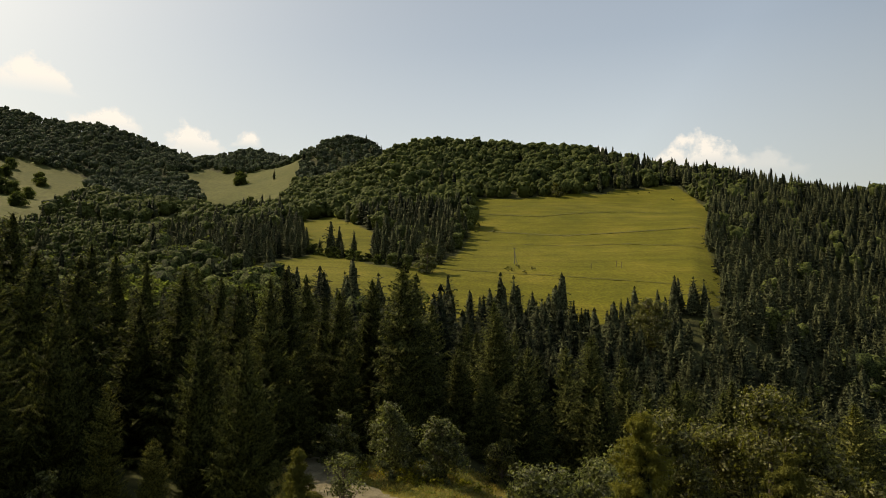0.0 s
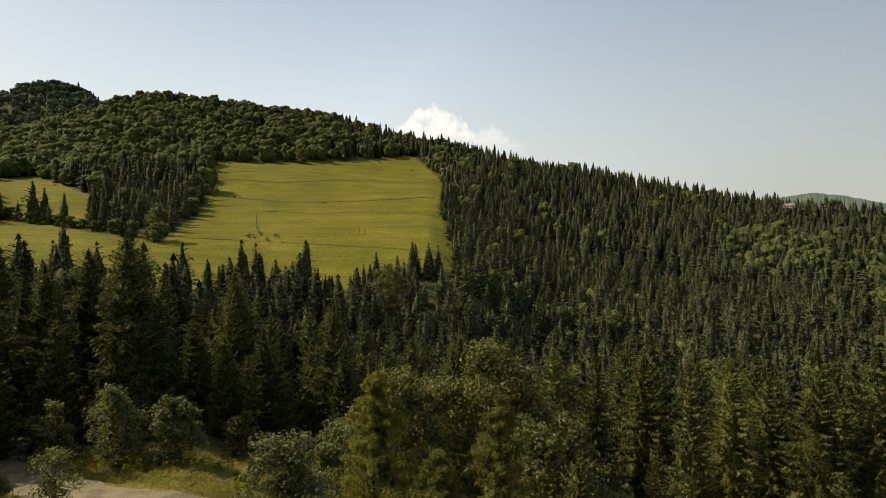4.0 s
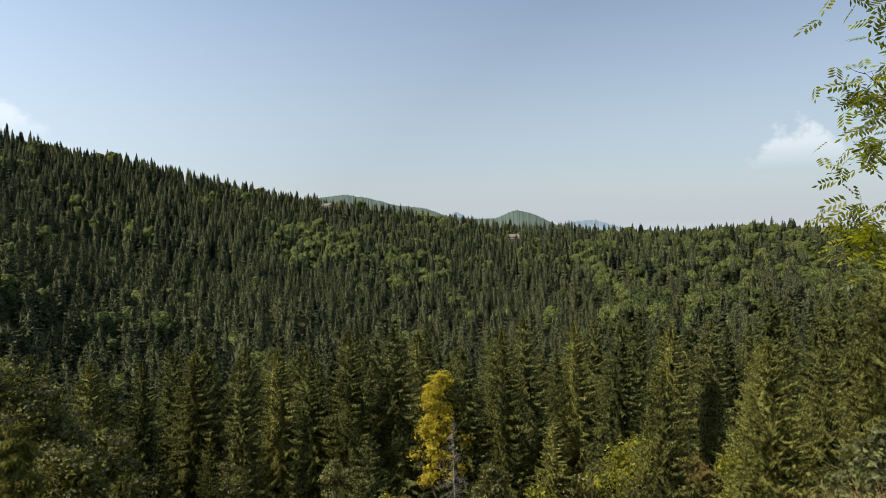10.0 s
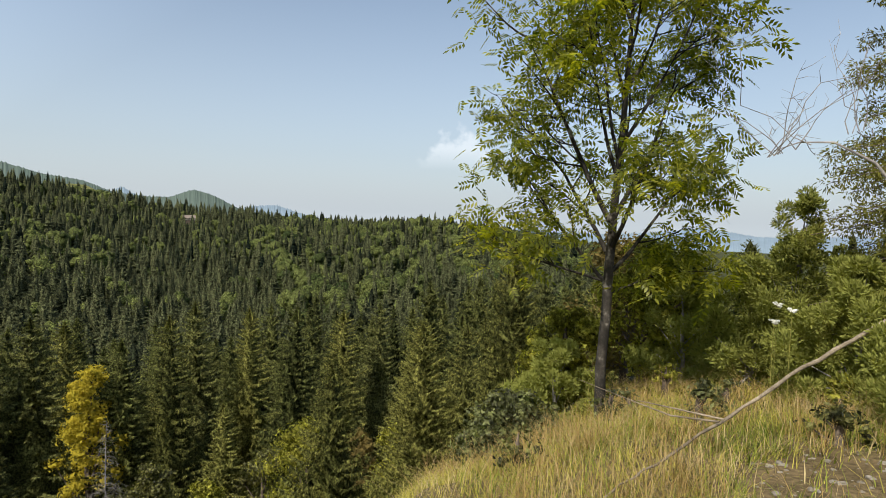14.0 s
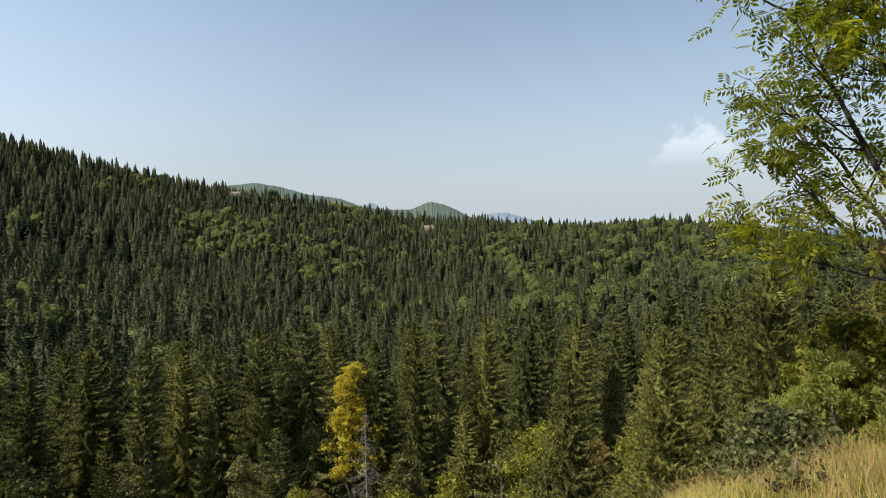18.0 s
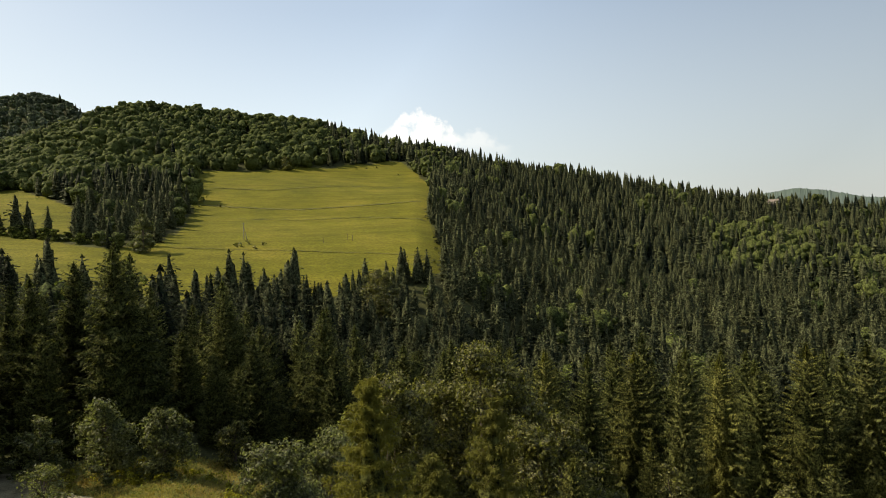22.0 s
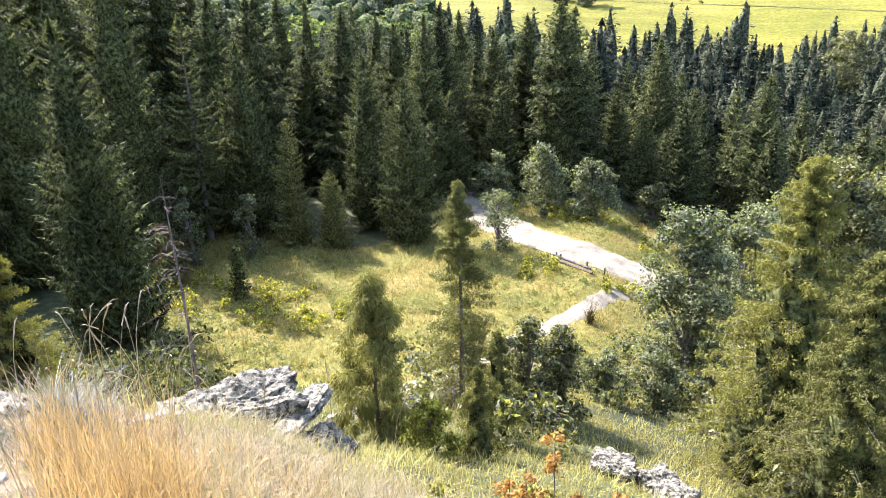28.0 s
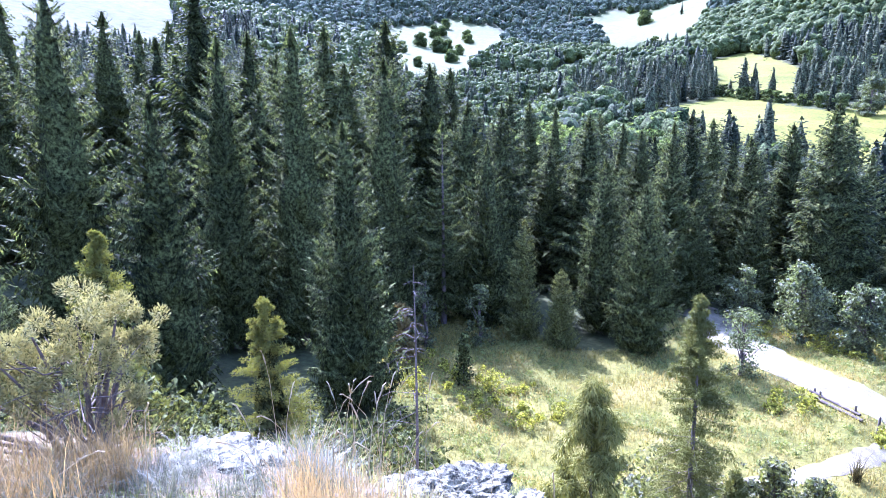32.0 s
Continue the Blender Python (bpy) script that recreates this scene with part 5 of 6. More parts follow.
def rock(name, az, r, size, label, seed, lift=0.0, turn=0.0):
    """A rough limestone block, pitted, with broken edges."""
    bm = bmesh.new()
    bmesh.ops.create_icosphere(bm, subdivisions=6 if max(size) > 0.9 and r < 20 else 5 if max(size) > 0.3 else 4 if max(size) > 0.1 else 3 if max(size) > 0.02 else 2, radius=1.0)
    off = Vector((seed * 3.1, seed * 1.7, seed * 0.9))
    for q in bm.verts:
        p = q.co.copy()
        m = max(abs(p.x), abs(p.y), abs(p.z))
        p = p.lerp(p / m * 0.84, 0.72)
        d = 0.28 * noise.noise(p * 1.3 + off) + 0.15 * noise.noise(p * 2.7 + off) + 0.10 * noise.noise(p * 6.0 + off) + 0.035 * noise.noise(p * 13.0 + off) - 0.07 * max(0.0, noise.noise(p * 9.0 - off)) + 0.02 * noise.noise(p * 27.0 + off)
        q.co = Vector((p.x * size[0], p.y * size[1], p.z * size[2])) * (1 + d)
    me = bpy.data.meshes.new(name)
    bm.to_mesh(me)
    bm.free()
    me.materials.append(STONE if name == "stone" else ROCK)
    ob = new(name, me)
    x, y = bearing(az, r)
    ob.matrix_basis = pose(x, y, height(x, y) + lift, 0, 0, turn)
    return tagged(ob, label, "rock")


rock("boulder", -43.8, 9.3, (1.0, 0.62, 0.62), "large pitted pale limestone boulder on the edge", 1, 0.28, 44)
_slab = rock("boulder", -38.0, 9.0, (0.80, 0.26, 0.12), "slanting pale limestone slab beside the boulder", 2)
_low, _top = Vector((*bearing(-40.6, 8.3), 12.22)), Vector((*bearing(-35.6, 9.7), 12.16))
_along = (_top - _low).normalized()
_up = Vector((-0.12, -0.2, 1.0))
_up = (_up - _along * _up.dot(_along)).normalized()
_slab.matrix_basis = Matrix.Translation((_low + _top) / 2) @ Matrix((_along, _up.cross(_along), _up)).transposed().to_4x4()
rock("boulder", -48.8, 8.6, (0.45, 0.40, 0.35), "broken limestone block beside the boulder", 3, 0.08, 30)
rock("boulder", -36.4, 8.9, (0.5, 0.42, 0.34), "shaded limestone block under the slab", 4, -0.05, 70)
for k in range(18):
    g_ = np.random.default_rng(1500 + k)
    q = g_.uniform(0.10, 0.24)
    rock("ledge_rock", g_.uniform(-69, -59), g_.uniform(5.15, 5.9), (q, q * g_.uniform(0.6, 0.9), q * g_.uniform(0.35, 0.6)), "broken pitted limestone ledge in dry grass", 100 + k, -0.02, 47 * k)
for k, (az, r, a, b, c) in enumerate(((-6.5, 13.8, 0.62, 0.5, 0.42), (-2.0, 13.6, 0.48, 0.42, 0.45), (0.8, 13.1, 0.28, 0.25, 0.26),
                                      (-1.0, 12.4, 0.3, 0.3, 0.2), (3.0, 12.6, 0.22, 0.2, 0.15), (-24.0, 20.5, 0.5, 0.4, 0.35), (-27.5, 18.0, 0.4, 0.4, 0.3))):
    rock("boulder", az, r, (a, b, c), "weathered grey limestone rock on the steep slope", 10 + k, 0.2, 37 * k)
for k in range(150):
    g_ = np.random.default_rng(600 + k)
    s = 0.008 + 0.034 * g_.random() ** 3
    rock("stone", g_.uniform(105.5, 118), g_.uniform(4.2, 6.1), (s, s * g_.uniform(0.5, 0.9), s * g_.uniform(0.35, 0.7)), "small pale stone on the bare path", 30 + k, 0.0, 50 * k)
for k in range(26):
    g_ = np.random.default_rng(700 + k)
    s = g_.uniform(0.02, 0.07)
    rock("stone", g_.uniform(-70, -50), g_.uniform(3.6, 6.2), (s, s * 0.8, s * 0.6), "small pale limestone piece in dry grass", 70 + k, 0.0, 50 * k)


# ---- the gravel road, the trail and what stands by them ----


def strip(name, line, wide, mat, label, category, lift=0.05, ragged=0.25, seed=3):
    """A ragged-edged strip laid over the ground along a plan line."""
    g = np.random.default_rng(seed)
    pts = np.array(line, dtype=float)
    seg = np.concatenate([[0], np.cumsum(np.hypot(*np.diff(pts, axis=0).T))])
    s = np.linspace(0, seg[-1], int(seg[-1] / 0.5) + 2)
    c = np.stack([np.interp(s, seg, pts[:, 0]), np.interp(s, seg, pts[:, 1])], 1)
    for _ in range(6):
        c[1:-1] = (c[:-2] + 2 * c[1:-1] + c[2:]) / 4
    d = np.gradient(c, axis=0)
    d /= np.hypot(d[:, 0], d[:, 1])[:, None]
    nrm = np.stack([-d[:, 1], d[:, 0]], 1)
    across = np.linspace(-1, 1, 9)
    edge = wide / 2 * (1 + ragged * (g.random((len(s), 2)) - 0.5))
    w = np.where(across[None] < 0, edge[:, :1], edge[:, 1:]) * across[None]
    xy = c[:, None] + nrm[:, None] * w[..., None]
    z = land(xy[..., 0], xy[..., 1]) + lift - 0.07 * np.abs(across[None]) ** 4 - 0.03 * np.exp(-((np.abs(across[None]) - 0.45) / 0.12) ** 2)
    v = np.concatenate([xy, z[..., None]], -1).reshape(-1, 3)
    k = 9
    f = np.array([(i * k + j, i * k + j + 1, (i + 1) * k + j + 1, (i + 1) * k + j) for i in range(len(s) - 1) for j in range(k - 1)])
    return tagged(part(name, v, f, mat, smooth=True), label, category, kind="structure")


ROAD_LINE = ((-28, 66), (-23, 60), (-19, 55), (-15, 51.3), (-11, 48.6), (-6.5, 47.2), (-3, 48), (3, 51), (10, 56))
TRAIL_LINE = ((-3.5, 46.5), (-5.0, 42), (-5.9, 39.8), (-6.8, 37), (-7.8, 35.2), (-9, 32.9), (-10.4, 29.4), (-11.1, 25), (-11.0, 20), (-9.5, 14))


def off_road(x, y, road=2.5, trail=0.75):
    """True where plan positions lie beside the road and the trail."""
    free = np.ones(np.shape(x), dtype=bool)
    for line, gap in ((ROAD_LINE, road), (TRAIL_LINE, trail)):
        for (ax, ay), (bx, by) in zip(line[:-1], line[1:]):
            u = np.clip(((x - ax) * (bx - ax) + (y - ay) * (by - ay)) / ((bx - ax) ** 2 + (by - ay) ** 2), 0, 1)
            free &= np.hypot(x - ax - u * (bx - ax), y - ay - u * (by - ay)) > gap
    return free


strip("road", ROAD_LINE, 4.6, GRAVEL, "pale gravel forest road", "road", 0.10)
strip("trail", TRAIL_LINE, 1.3, GRAVEL, "narrow pale trail", "trail", 0.09, 0.5)

_q = new("marker_post")
tagged(_q, "dark wooden marker post beside the gravel road", "post")
v, f = tube([(0, 0, -0.3), (0, 0, 1.05), (0.01, 0, 1.15)], [0.07, 0.065, 0.03], 8)
part("post", v, f, BARK, _q)
_q.matrix_basis = pose(-6.3, 42.6, height(-6.3, 42.6), 0, 3, 0)
_q = new("log_barrier")
tagged(_q, "low dark log barrier beside the gravel road", "log barrier")
for pts, name in (([(-10.6, 45.3, 0.42), (-7.4, 43.6, 0.32)], "log"), ([(-10.3, 45.0, 0.15), (-7.2, 43.3, 0.13)], "log")):
    v, f = tube([(a, b, height(a, b) + c) for a, b, c in pts], [0.11, 0.10], 7)
    part(name, v, f, BARK, _q)
for a, b in ((-10.3, 45.2), (-9.9, 44.9), (-7.7, 43.8)):
    v, f = tube([(a, b, height(a, b) - 0.2), (a, b, height(a, b) + 0.7)], [0.08, 0.07], 6)
    part("stake", v, f, BARK, _q)


def blades(g, n, tall, spread, lean, width, base=(0, 0, 0), seg=3):
    """A tuft of bent blades as thin strips."""
    V, F, k = [], [], 0
    for _ in range(n):
        a, rr = g.uniform(0, 6.28), spread * math.sqrt(g.random())
        p = np.array([rr * math.cos(g.uniform(0, 6.28)), rr * math.sin(g.uniform(0, 6.28)), 0]) + base
        L, d = tall * g.uniform(0.5, 1.15), np.array([math.cos(a), math.sin(a), 0])
        s = np.array([-d[1], d[0], 0]) * width
        b = lean * g.uniform(0.2, 1.3)
        for i in range(seg + 1):
            u = i / seg
            c = p + d * L * b * u * u + np.array([0, 0, L * u * (1 - 0.25 * b * u)])
            V += [c - s * (1 - 0.85 * u), c + s * (1 - 0.85 * u)]
        for i in range(seg):
            F += [(k, k + 1, k + 3), (k, k + 3, k + 2)]
            k += 2
        k += 2
    return np.array(V), np.array(F)


_q = tagged(part("rush_tuft", *blades(np.random.default_rng(4), 90, 1.5, 0.25, 0.7, 0.02), STRAW_DARK := foliage("dark_rush", (0.03, 0.03, 0.012), (0.10, 0.08, 0.03), (1, 1, 0.6), 0.2)),
            "dark rush tuft beside the trail", "grass tuft")
_q.matrix_basis = pose(-6.0, 35.9, height(-6.0, 35.9))

# ---- in the hay meadow ----
_q = new("power_pole")
tagged(_q, "weathered wooden power pole in the hay meadow", "utility pole")
v, f = tube([(0, 0, -0.5), (0, 0, 8.0)], [0.17, 0.12], 8)
part("pole", v, f, BARK_GREY, _q)
v, f = tube([(1.4, 0, -0.5), (0.1, 0, 6.2)], [0.15, 0.11], 8)
part("brace", v, f, BARK_GREY, _q)
v, f = tube([(-0.8, 0, 7.5), (0.8, 0, 7.5)], [0.07, 0.07], 6)
part("crossarm", v, f, BARK_GREY, _q)
_q.matrix_basis = pose(-17.6, 318, height(-17.6, 318))
for x, y in ((18.9, 303.2), (33.0, 306.0), (31.0, 309.0)):
    _q = new("field_post")
    tagged(_q, "short wooden post standing in the hay meadow", "post")
    v, f = tube([(0, 0, -0.3), (0, 0, 2.6), (0.02, 0, 2.8)], [0.12, 0.11, 0.04], 7)
    part("post", v, f, BARK, _q)
    _q.matrix_basis = pose(x, y, height(x, y))

BANK = surface("rough_bank_grass", [(0.3, (0.052, 0.060, 0.012)), (0.7, (0.12, 0.11, 0.022))], 0.2, 10, 0.95, 0.5, 0.4)
for k, (line, wide) in enumerate((([(-50, 442), (10, 421), (46, 425), (95, 431)], 2.6), ([(-45, 405), (9, 385), (45, 387), (83, 364)], 1.5), ([(-48, 500), (-5, 486), (57, 519), (104, 521)], 1.6),
                                  ([(-46, 296), (6, 285), (41, 274), (64, 262)], 0.9), ([(-40, 535), (20, 548), (80, 575)], 1.0))):
    strip("terrace_bank", line, wide, BANK, "rough grassy terrace bank across the hay meadow", "bank", 0.3, 1.6, 20 + k)


def scrub(name, label, spots, tall, wide, count, size, mat):
    V, F, n = [], [], 0
    g = np.random.default_rng(len(spots))
    for x, y in spots:
        s = g.uniform(0.6, 1.4)
        v, f = leaf_cloud(int(g.integers(1e6)), lumps(int(g.integers(1e6)), tall * s, wide * s, 5, 0.05), count, size)
        V.append(v + np.array([x, y, height(x, y)]))
        F.append(f + n)
        n += len(v)
    return tagged(part(name, np.concatenate(V), np.concatenate(F), mat), label, "scrub", kind="stuff")


_g = np.random.default_rng(8)
scrub("meadow_scrub", "small dark shrubs dotted over the hay meadow",
      [(-18, 296), (-12, 292), (-8, 299), (-50, 436), (-38, 436), (55, 622), (74, 622), (84, 628), (95, 632), (110, 600), (62, 262), (-20, 300), (-15, 303), (70, 290), (86, 372)], 1.6, 1.5, 60, 0.35, LEAVES)
scrub("clearing_herbs", "tall green herbs and nettles along the gravel road",
      [(-17 + 0.55 * k + _g.normal() * 0.8, 57.5 - 0.12 * k + abs(_g.normal()) * 3.0 - (1.2 if k > 22 else 0)) for k in range(34)]
      + [(-36 + _g.uniform(0, 16), 27 + _g.uniform(0, 6)) for _ in range(40)] + [(-13 + _g.uniform(0, 10), 41 + _g.uniform(0, 3)) for _ in range(16)], 0.9, 0.8, 90, 0.12, LEAVES_LIME)
scrub("edge_scrub", "dark undergrowth of young trees and brambles at the forest edge",
      [bearing(_g.uniform(-92, -46), _g.uniform(14, 36)) for _ in range(170)], 1.7, 1.2, 110, 0.12, NEEDLES_OLIVE)
scrub("bank_scrub", "low mixed scrub on the steep bank",
      [bearing(a_, r_) for a_, r_ in zip(_g.uniform(-32, 60, 150), _g.uniform(14, 34, 150)) if not (-13 < a_ < 6 and r_ < 21)], 1.5, 1.0, 110, 0.12, LEAVES)

# ---- grass ----


def turf(name, label, x, y, tall, mat, g, lean=0.6, width=0.004, seg=2, lift=0.0):
    """One blade at each place: bent, tapering strips, all in one mesh."""
    n = len(x)
    z = land(x, y) - 0.02 + lift
    a = g.uniform(0, 6.28, n)
    L = tall * g.uniform(0.5, 1.2, n)
    b = lean * g.uniform(0.15, 1.4, n)
    d = np.stack([np.cos(a), np.sin(a)], 1)
    w = width * g.uniform(0.7, 1.4, n)
    rows = []
    for i in range(seg + 1):
        u = i / seg
        cx, cy = x + d[:, 0] * L * b * u * u, y + d[:, 1] * L * b * u * u
        cz = z + L * u * (1 - 0.28 * b * u)
        k = w * (1 - 0.85 * u)
        rows.append(np.stack([cx + d[:, 1] * k, cy - d[:, 0] * k, cz], 1))
        rows.append(np.stack([cx - d[:, 1] * k, cy + d[:, 0] * k, cz], 1))
    V = np.stack(rows, 1).reshape(-1, 3)
    m = 2 * (seg + 1)
    base = (np.arange(n) * m)[:, None]
    F = np.concatenate([np.concatenate([base + [2 * i, 2 * i + 1, 2 * i + 3], base + [2 * i, 2 * i + 3, 2 * i + 2]]) for i in range(seg)])
    return tagged(part(name, V, F, mat, tint=np.repeat(g.normal(0, 0.26, n), m)), label, "grass", kind="stuff")


def sown(g, n, a0, a1, r0, r1, clumps, tight):
    """Places in a ring sector, gathered in clumps."""
    ca, cr = g.uniform(a0, a1, clumps), np.sqrt(g.uniform(r0 * r0, r1 * r1, clumps))
    k = g.integers(0, clumps, n)
    x = cr[k] * np.sin(np.radians(ca[k])) + g.normal(0, tight, n)
    y = cr[k] * np.cos(np.radians(ca[k])) + g.normal(0, tight, n)
    r, az = np.hypot(x, y), np.degrees(np.arctan2(x, y))
    bare = (np.abs((az - 111.5) / 6.5) ** 2 + np.abs((r - 5.0) / 0.8) ** 2 < 1) & (g.random(n) < 0.86)
    keep = (r > 1.0) & ~bare
    return x[keep], y[keep]


_g = np.random.default_rng(90)
HERBS = foliage("meadow_herbs", (0.045, 0.062, 0.016), (0.19, 0.20, 0.065), (1.3, 1.4, 0.5), 0.35, 0.1, scale=0.3, per_piece=0.6)
GREEN_BLADE = foliage("fresh_blades", (0.050, 0.075, 0.012), (0.21, 0.24, 0.045), (1.3, 1.4, 0.5), 0.4, 0.1, scale=0.9)
GREY_BLADE = foliage("grey_blades", (0.052, 0.056, 0.030), (0.165, 0.160, 0.095), (1.2, 1.2, 0.8), 0.3, 0.15, scale=1.2)
x, y = sown(_g, 2100, -58, -48, 2.8, 4.3, 26, 0.08)
turf("golden_grass", "stand of tall golden dry grass on the knoll", x, y, 0.25 + 0.5 * _g.random(len(x)), STRAW_GOLD, _g, 0.45, 0.003, 3)
x, y = sown(_g, 2600, -86, -71, 4.7, 5.8, 26, 0.09)
turf("bush_grass", "tall golden grass round the juniper bush", x, y, 0.25 + 0.4 * _g.random(len(x)), STRAW_GOLD, _g, 0.6, 0.003, 3)
x, y = sown(_g, 900, -58, -34, 2.0, 4.6, 40, 0.07)
turf("golden_tufts", "small golden tufts of dry grass on the knoll", x, y, 0.15 + 0.3 * _g.random(len(x)), STRAW_GOLD, _g, 0.7, 0.003, 3)
x, y = sown(_g, 7000, -100, -14, 1.4, 6.4, 300, 0.12)
turf("pale_grass", "short bleached dry grass on the knoll", x, y, 0.05 + 0.14 * _g.random(len(x)), STRAW, _g, 1.1, 0.003, 2)
x, y = sown(_g, 12000, -100, -14, 1.4, 6.2, 420, 0.13)
turf("grey_grass", "short grey green turf on the knoll", x, y, 0.04 + 0.10 * _g.random(len(x)), GREY_BLADE, _g, 0.9, 0.003, 2)
x, y = sown(_g, 4200, -84, -54, 4.4, 5.6, 22, 0.08)
turf("pale_tussocks", "bleached tussocks of fine grass along the rocky edge", x, y, 0.16 + 0.24 * _g.random(len(x)), GREY_BLADE, _g, 1.3, 0.0022, 3)
x, y = sown(_g, 5000, -84, -62, 2.6, 4.0, 9, 0.09)
turf("grey_tussocks", "blue grey tussocks of fine grass on the knoll", x, y, 0.1 + 0.16 * _g.random(len(x)), GREY_BLADE, _g, 1.2, 0.002, 3)
KNOLL_BLADE = foliage("knoll_blades", (0.075, 0.074, 0.028), (0.30, 0.255, 0.125), (1.3, 1.2, 0.8), 0.35, 0.1, scale=1.4)
x, y = sown(_g, 13000, -48, -4, 2.2, 7.2, 300, 0.13)
turf("yellow_green_grass", "yellow green grass on the sunny side of the knoll", x, y, 0.10 + 0.26 * _g.random(len(x)), KNOLL_BLADE, _g, 0.9, 0.003, 2)
x, y = sown(_g, 7000, -95, -10, 1.4, 7.0, 260, 0.15)
turf("green_grass", "short green grass between the dry tufts", x, y, 0.06 + 0.12 * _g.random(len(x)), GREEN_BLADE, _g, 0.7, 0.003, 2)
SLOPE_STRAW = foliage("slope_straw", (0.20, 0.155, 0.07), (0.52, 0.415, 0.21), (1.2, 1.1, 0.8), 0.35, 0.2, scale=1.2)
SLOPE_BLADE = foliage("slope_blades", (0.100, 0.108, 0.020), (0.44, 0.388, 0.088), (1.3, 1.3, 0.7), 0.35, 0.1, scale=0.9)
x, y = sown(_g, 34000, 76, 128, 2.6, 12.5, 600, 0.19)
turf("slope_grass", "yellowing grass on the slope beside the ash tree", x, y, 0.08 + 0.17 * _g.random(len(x)), SLOPE_BLADE, _g, 1.0, 0.0035, 2)
x, y = sown(_g, 15000, 78, 124, 3.0, 12.5, 260, 0.17)
turf("slope_straw", "dry straw coloured grass on the slope", x, y, 0.10 + 0.22 * _g.random(len(x)), SLOPE_STRAW, _g, 1.1, 0.0026, 2)
x, y = sown(_g, 6500, 80, 118, 3.6, 10.5, 110, 0.12)
turf("slope_tufts", "tall golden tufts of dry grass on the slope", x, y, 0.2 + 0.3 * _g.random(len(x)), STRAW_GOLD, _g, 0.9, 0.003, 3)
x, y = sown(_g, 6000, 84, 124, 3.2, 8.0, 90, 0.2)
turf("slope_green", "fresh green grass patches beside the path", x, y, 0.08 + 0.2 * _g.random(len(x)), GREEN_BLADE, _g, 1.0, 0.005, 2)
# the clearing and the steep bank
CLEARING_BLADE = foliage("clearing_blades", (0.060, 0.064, 0.016), (0.240, 0.206, 0.050), (1.3, 1.3, 0.7), 0.35, 0.1, scale=0.5)
x, y = _g.uniform(-44, 3, 90000), _g.uniform(17, 68, 90000)
k = inside(CLEARING, x, y) & off_road(x, y)
x, y = x[k], y[k]
patch = np.sin(x * 0.8 + np.sin(y * 0.5)) * np.sin(y * 0.7 + 1)
k = patch < 0.15
turf("clearing_grass", "long uneven green grass in the clearing", x[k], y[k], 0.32 + 0.12 * patch[k], CLEARING_BLADE, _g, 0.8, 0.018, 2)
turf("clearing_straw", "yellowing patches of long grass in the clearing", x[~k], y[~k], 0.30 + 0.1 * patch[~k], YELLOW_BLADE := foliage("yellowing_blades", (0.12, 0.090, 0.016), (0.31, 0.230, 0.052), (1.2, 1.2, 0.7), 0.3, 0.15, scale=0.3), _g, 0.9, 0.018, 2)
cx, cy = _g.uniform(-44, 3, 900), _g.uniform(17, 68, 900)
x, y = np.repeat(cx, 20) + _g.normal(0, 0.28, 18000), np.repeat(cy, 20) + _g.normal(0, 0.28, 18000)
k = inside(CLEARING, x, y) & off_road(x, y)
turf("clearing_tussocks", "tall bent tussocks of grass in the clearing", x[k], y[k], 0.45 + 0.25 * _g.random(int(k.sum())), CLEARING_BLADE, _g, 1.1, 0.022, 2)
x, y = _g.uniform(-44, 3, 4200), _g.uniform(17, 68, 4200)
k = inside(CLEARING, x, y) & off_road(x, y, 2.9, 1.1) & (np.sin(x * 0.33 + 1.1 * np.sin(y * 0.29)) * np.sin(y * 0.31 + 2) > -0.12)
x, y = x[k], y[k]
_ms = np.stack([x, y, land(x, y) + 0.16, _g.uniform(0.14, 0.42, len(x))], 1)
v, f = leaf_cloud(93, _ms, 16 * len(x), 0.075, 0.7)
tagged(part("clearing_herbs", v, f, HERBS, tint=np.repeat(_g.normal(0, 0.25, len(v) // 4), 4)), "tufts of broad leaved herbs in the clearing", "herbs", kind="stuff")
x, y = sown(_g, 26000, -58, 34, 6.5, 30, 1500, 0.3)
k = off_road(x, y)
x, y = x[k], y[k]
turf("bank_grass", "green grass on the steep bank", x, y, np.full(len(x), 0.34), GRASS_BLADE, _g, 0.7, 0.009, 2)

x, y = sown(_g, 26000, -36, 26, 6.0, 20, 900, 0.3)
k = off_road(x, y)
turf("bank_turf", "sunlit yellow green turf on the steep bank", x[k], y[k], np.full(int(k.sum()), 0.2), CLEARING_BLADE, _g, 1.0, 0.008, 2)

# ---- dry stalks, withered plants and the juniper on the knoll ----


def stalk(az, r, tall, lean, seed):
    g = np.random.default_rng(seed)
    ob = new("dry_stalk")
    tagged(ob, "thin dry grass stalk with drooping seed head", "grass stalk", "dry stalks")
    pts = [(0, 0, -0.02), (lean * 0.2, 0, tall * 0.5), (lean * 0.6, 0, tall * 0.85), (lean, 0, tall)]
    v, f = tube(pts, [0.003, 0.0025, 0.002, 0.0015], 4)
    part("stem", v, f, STRAW, ob)
    top = np.array(pts[-1])
    d = np.array([lean * 0.6, 0, tall * 0.15])
    d *= 0.11 / np.linalg.norm(d)
    v, f = tube([top - d * 0.2, top + d * 0.2, top + d * 0.5, top + d * 0.8, top + d * 1.05 + np.array([0.01, 0, -0.015])], [0.0015, 0.0045, 0.0035, 0.004, 0.001], 6)
    part("seed_head", v + g.normal(size=v.shape) * 0.0015, f, STRAW, ob)
    return stands_at(ob, az, r, turn=float(g.uniform(0, 360)), sink=0.0)


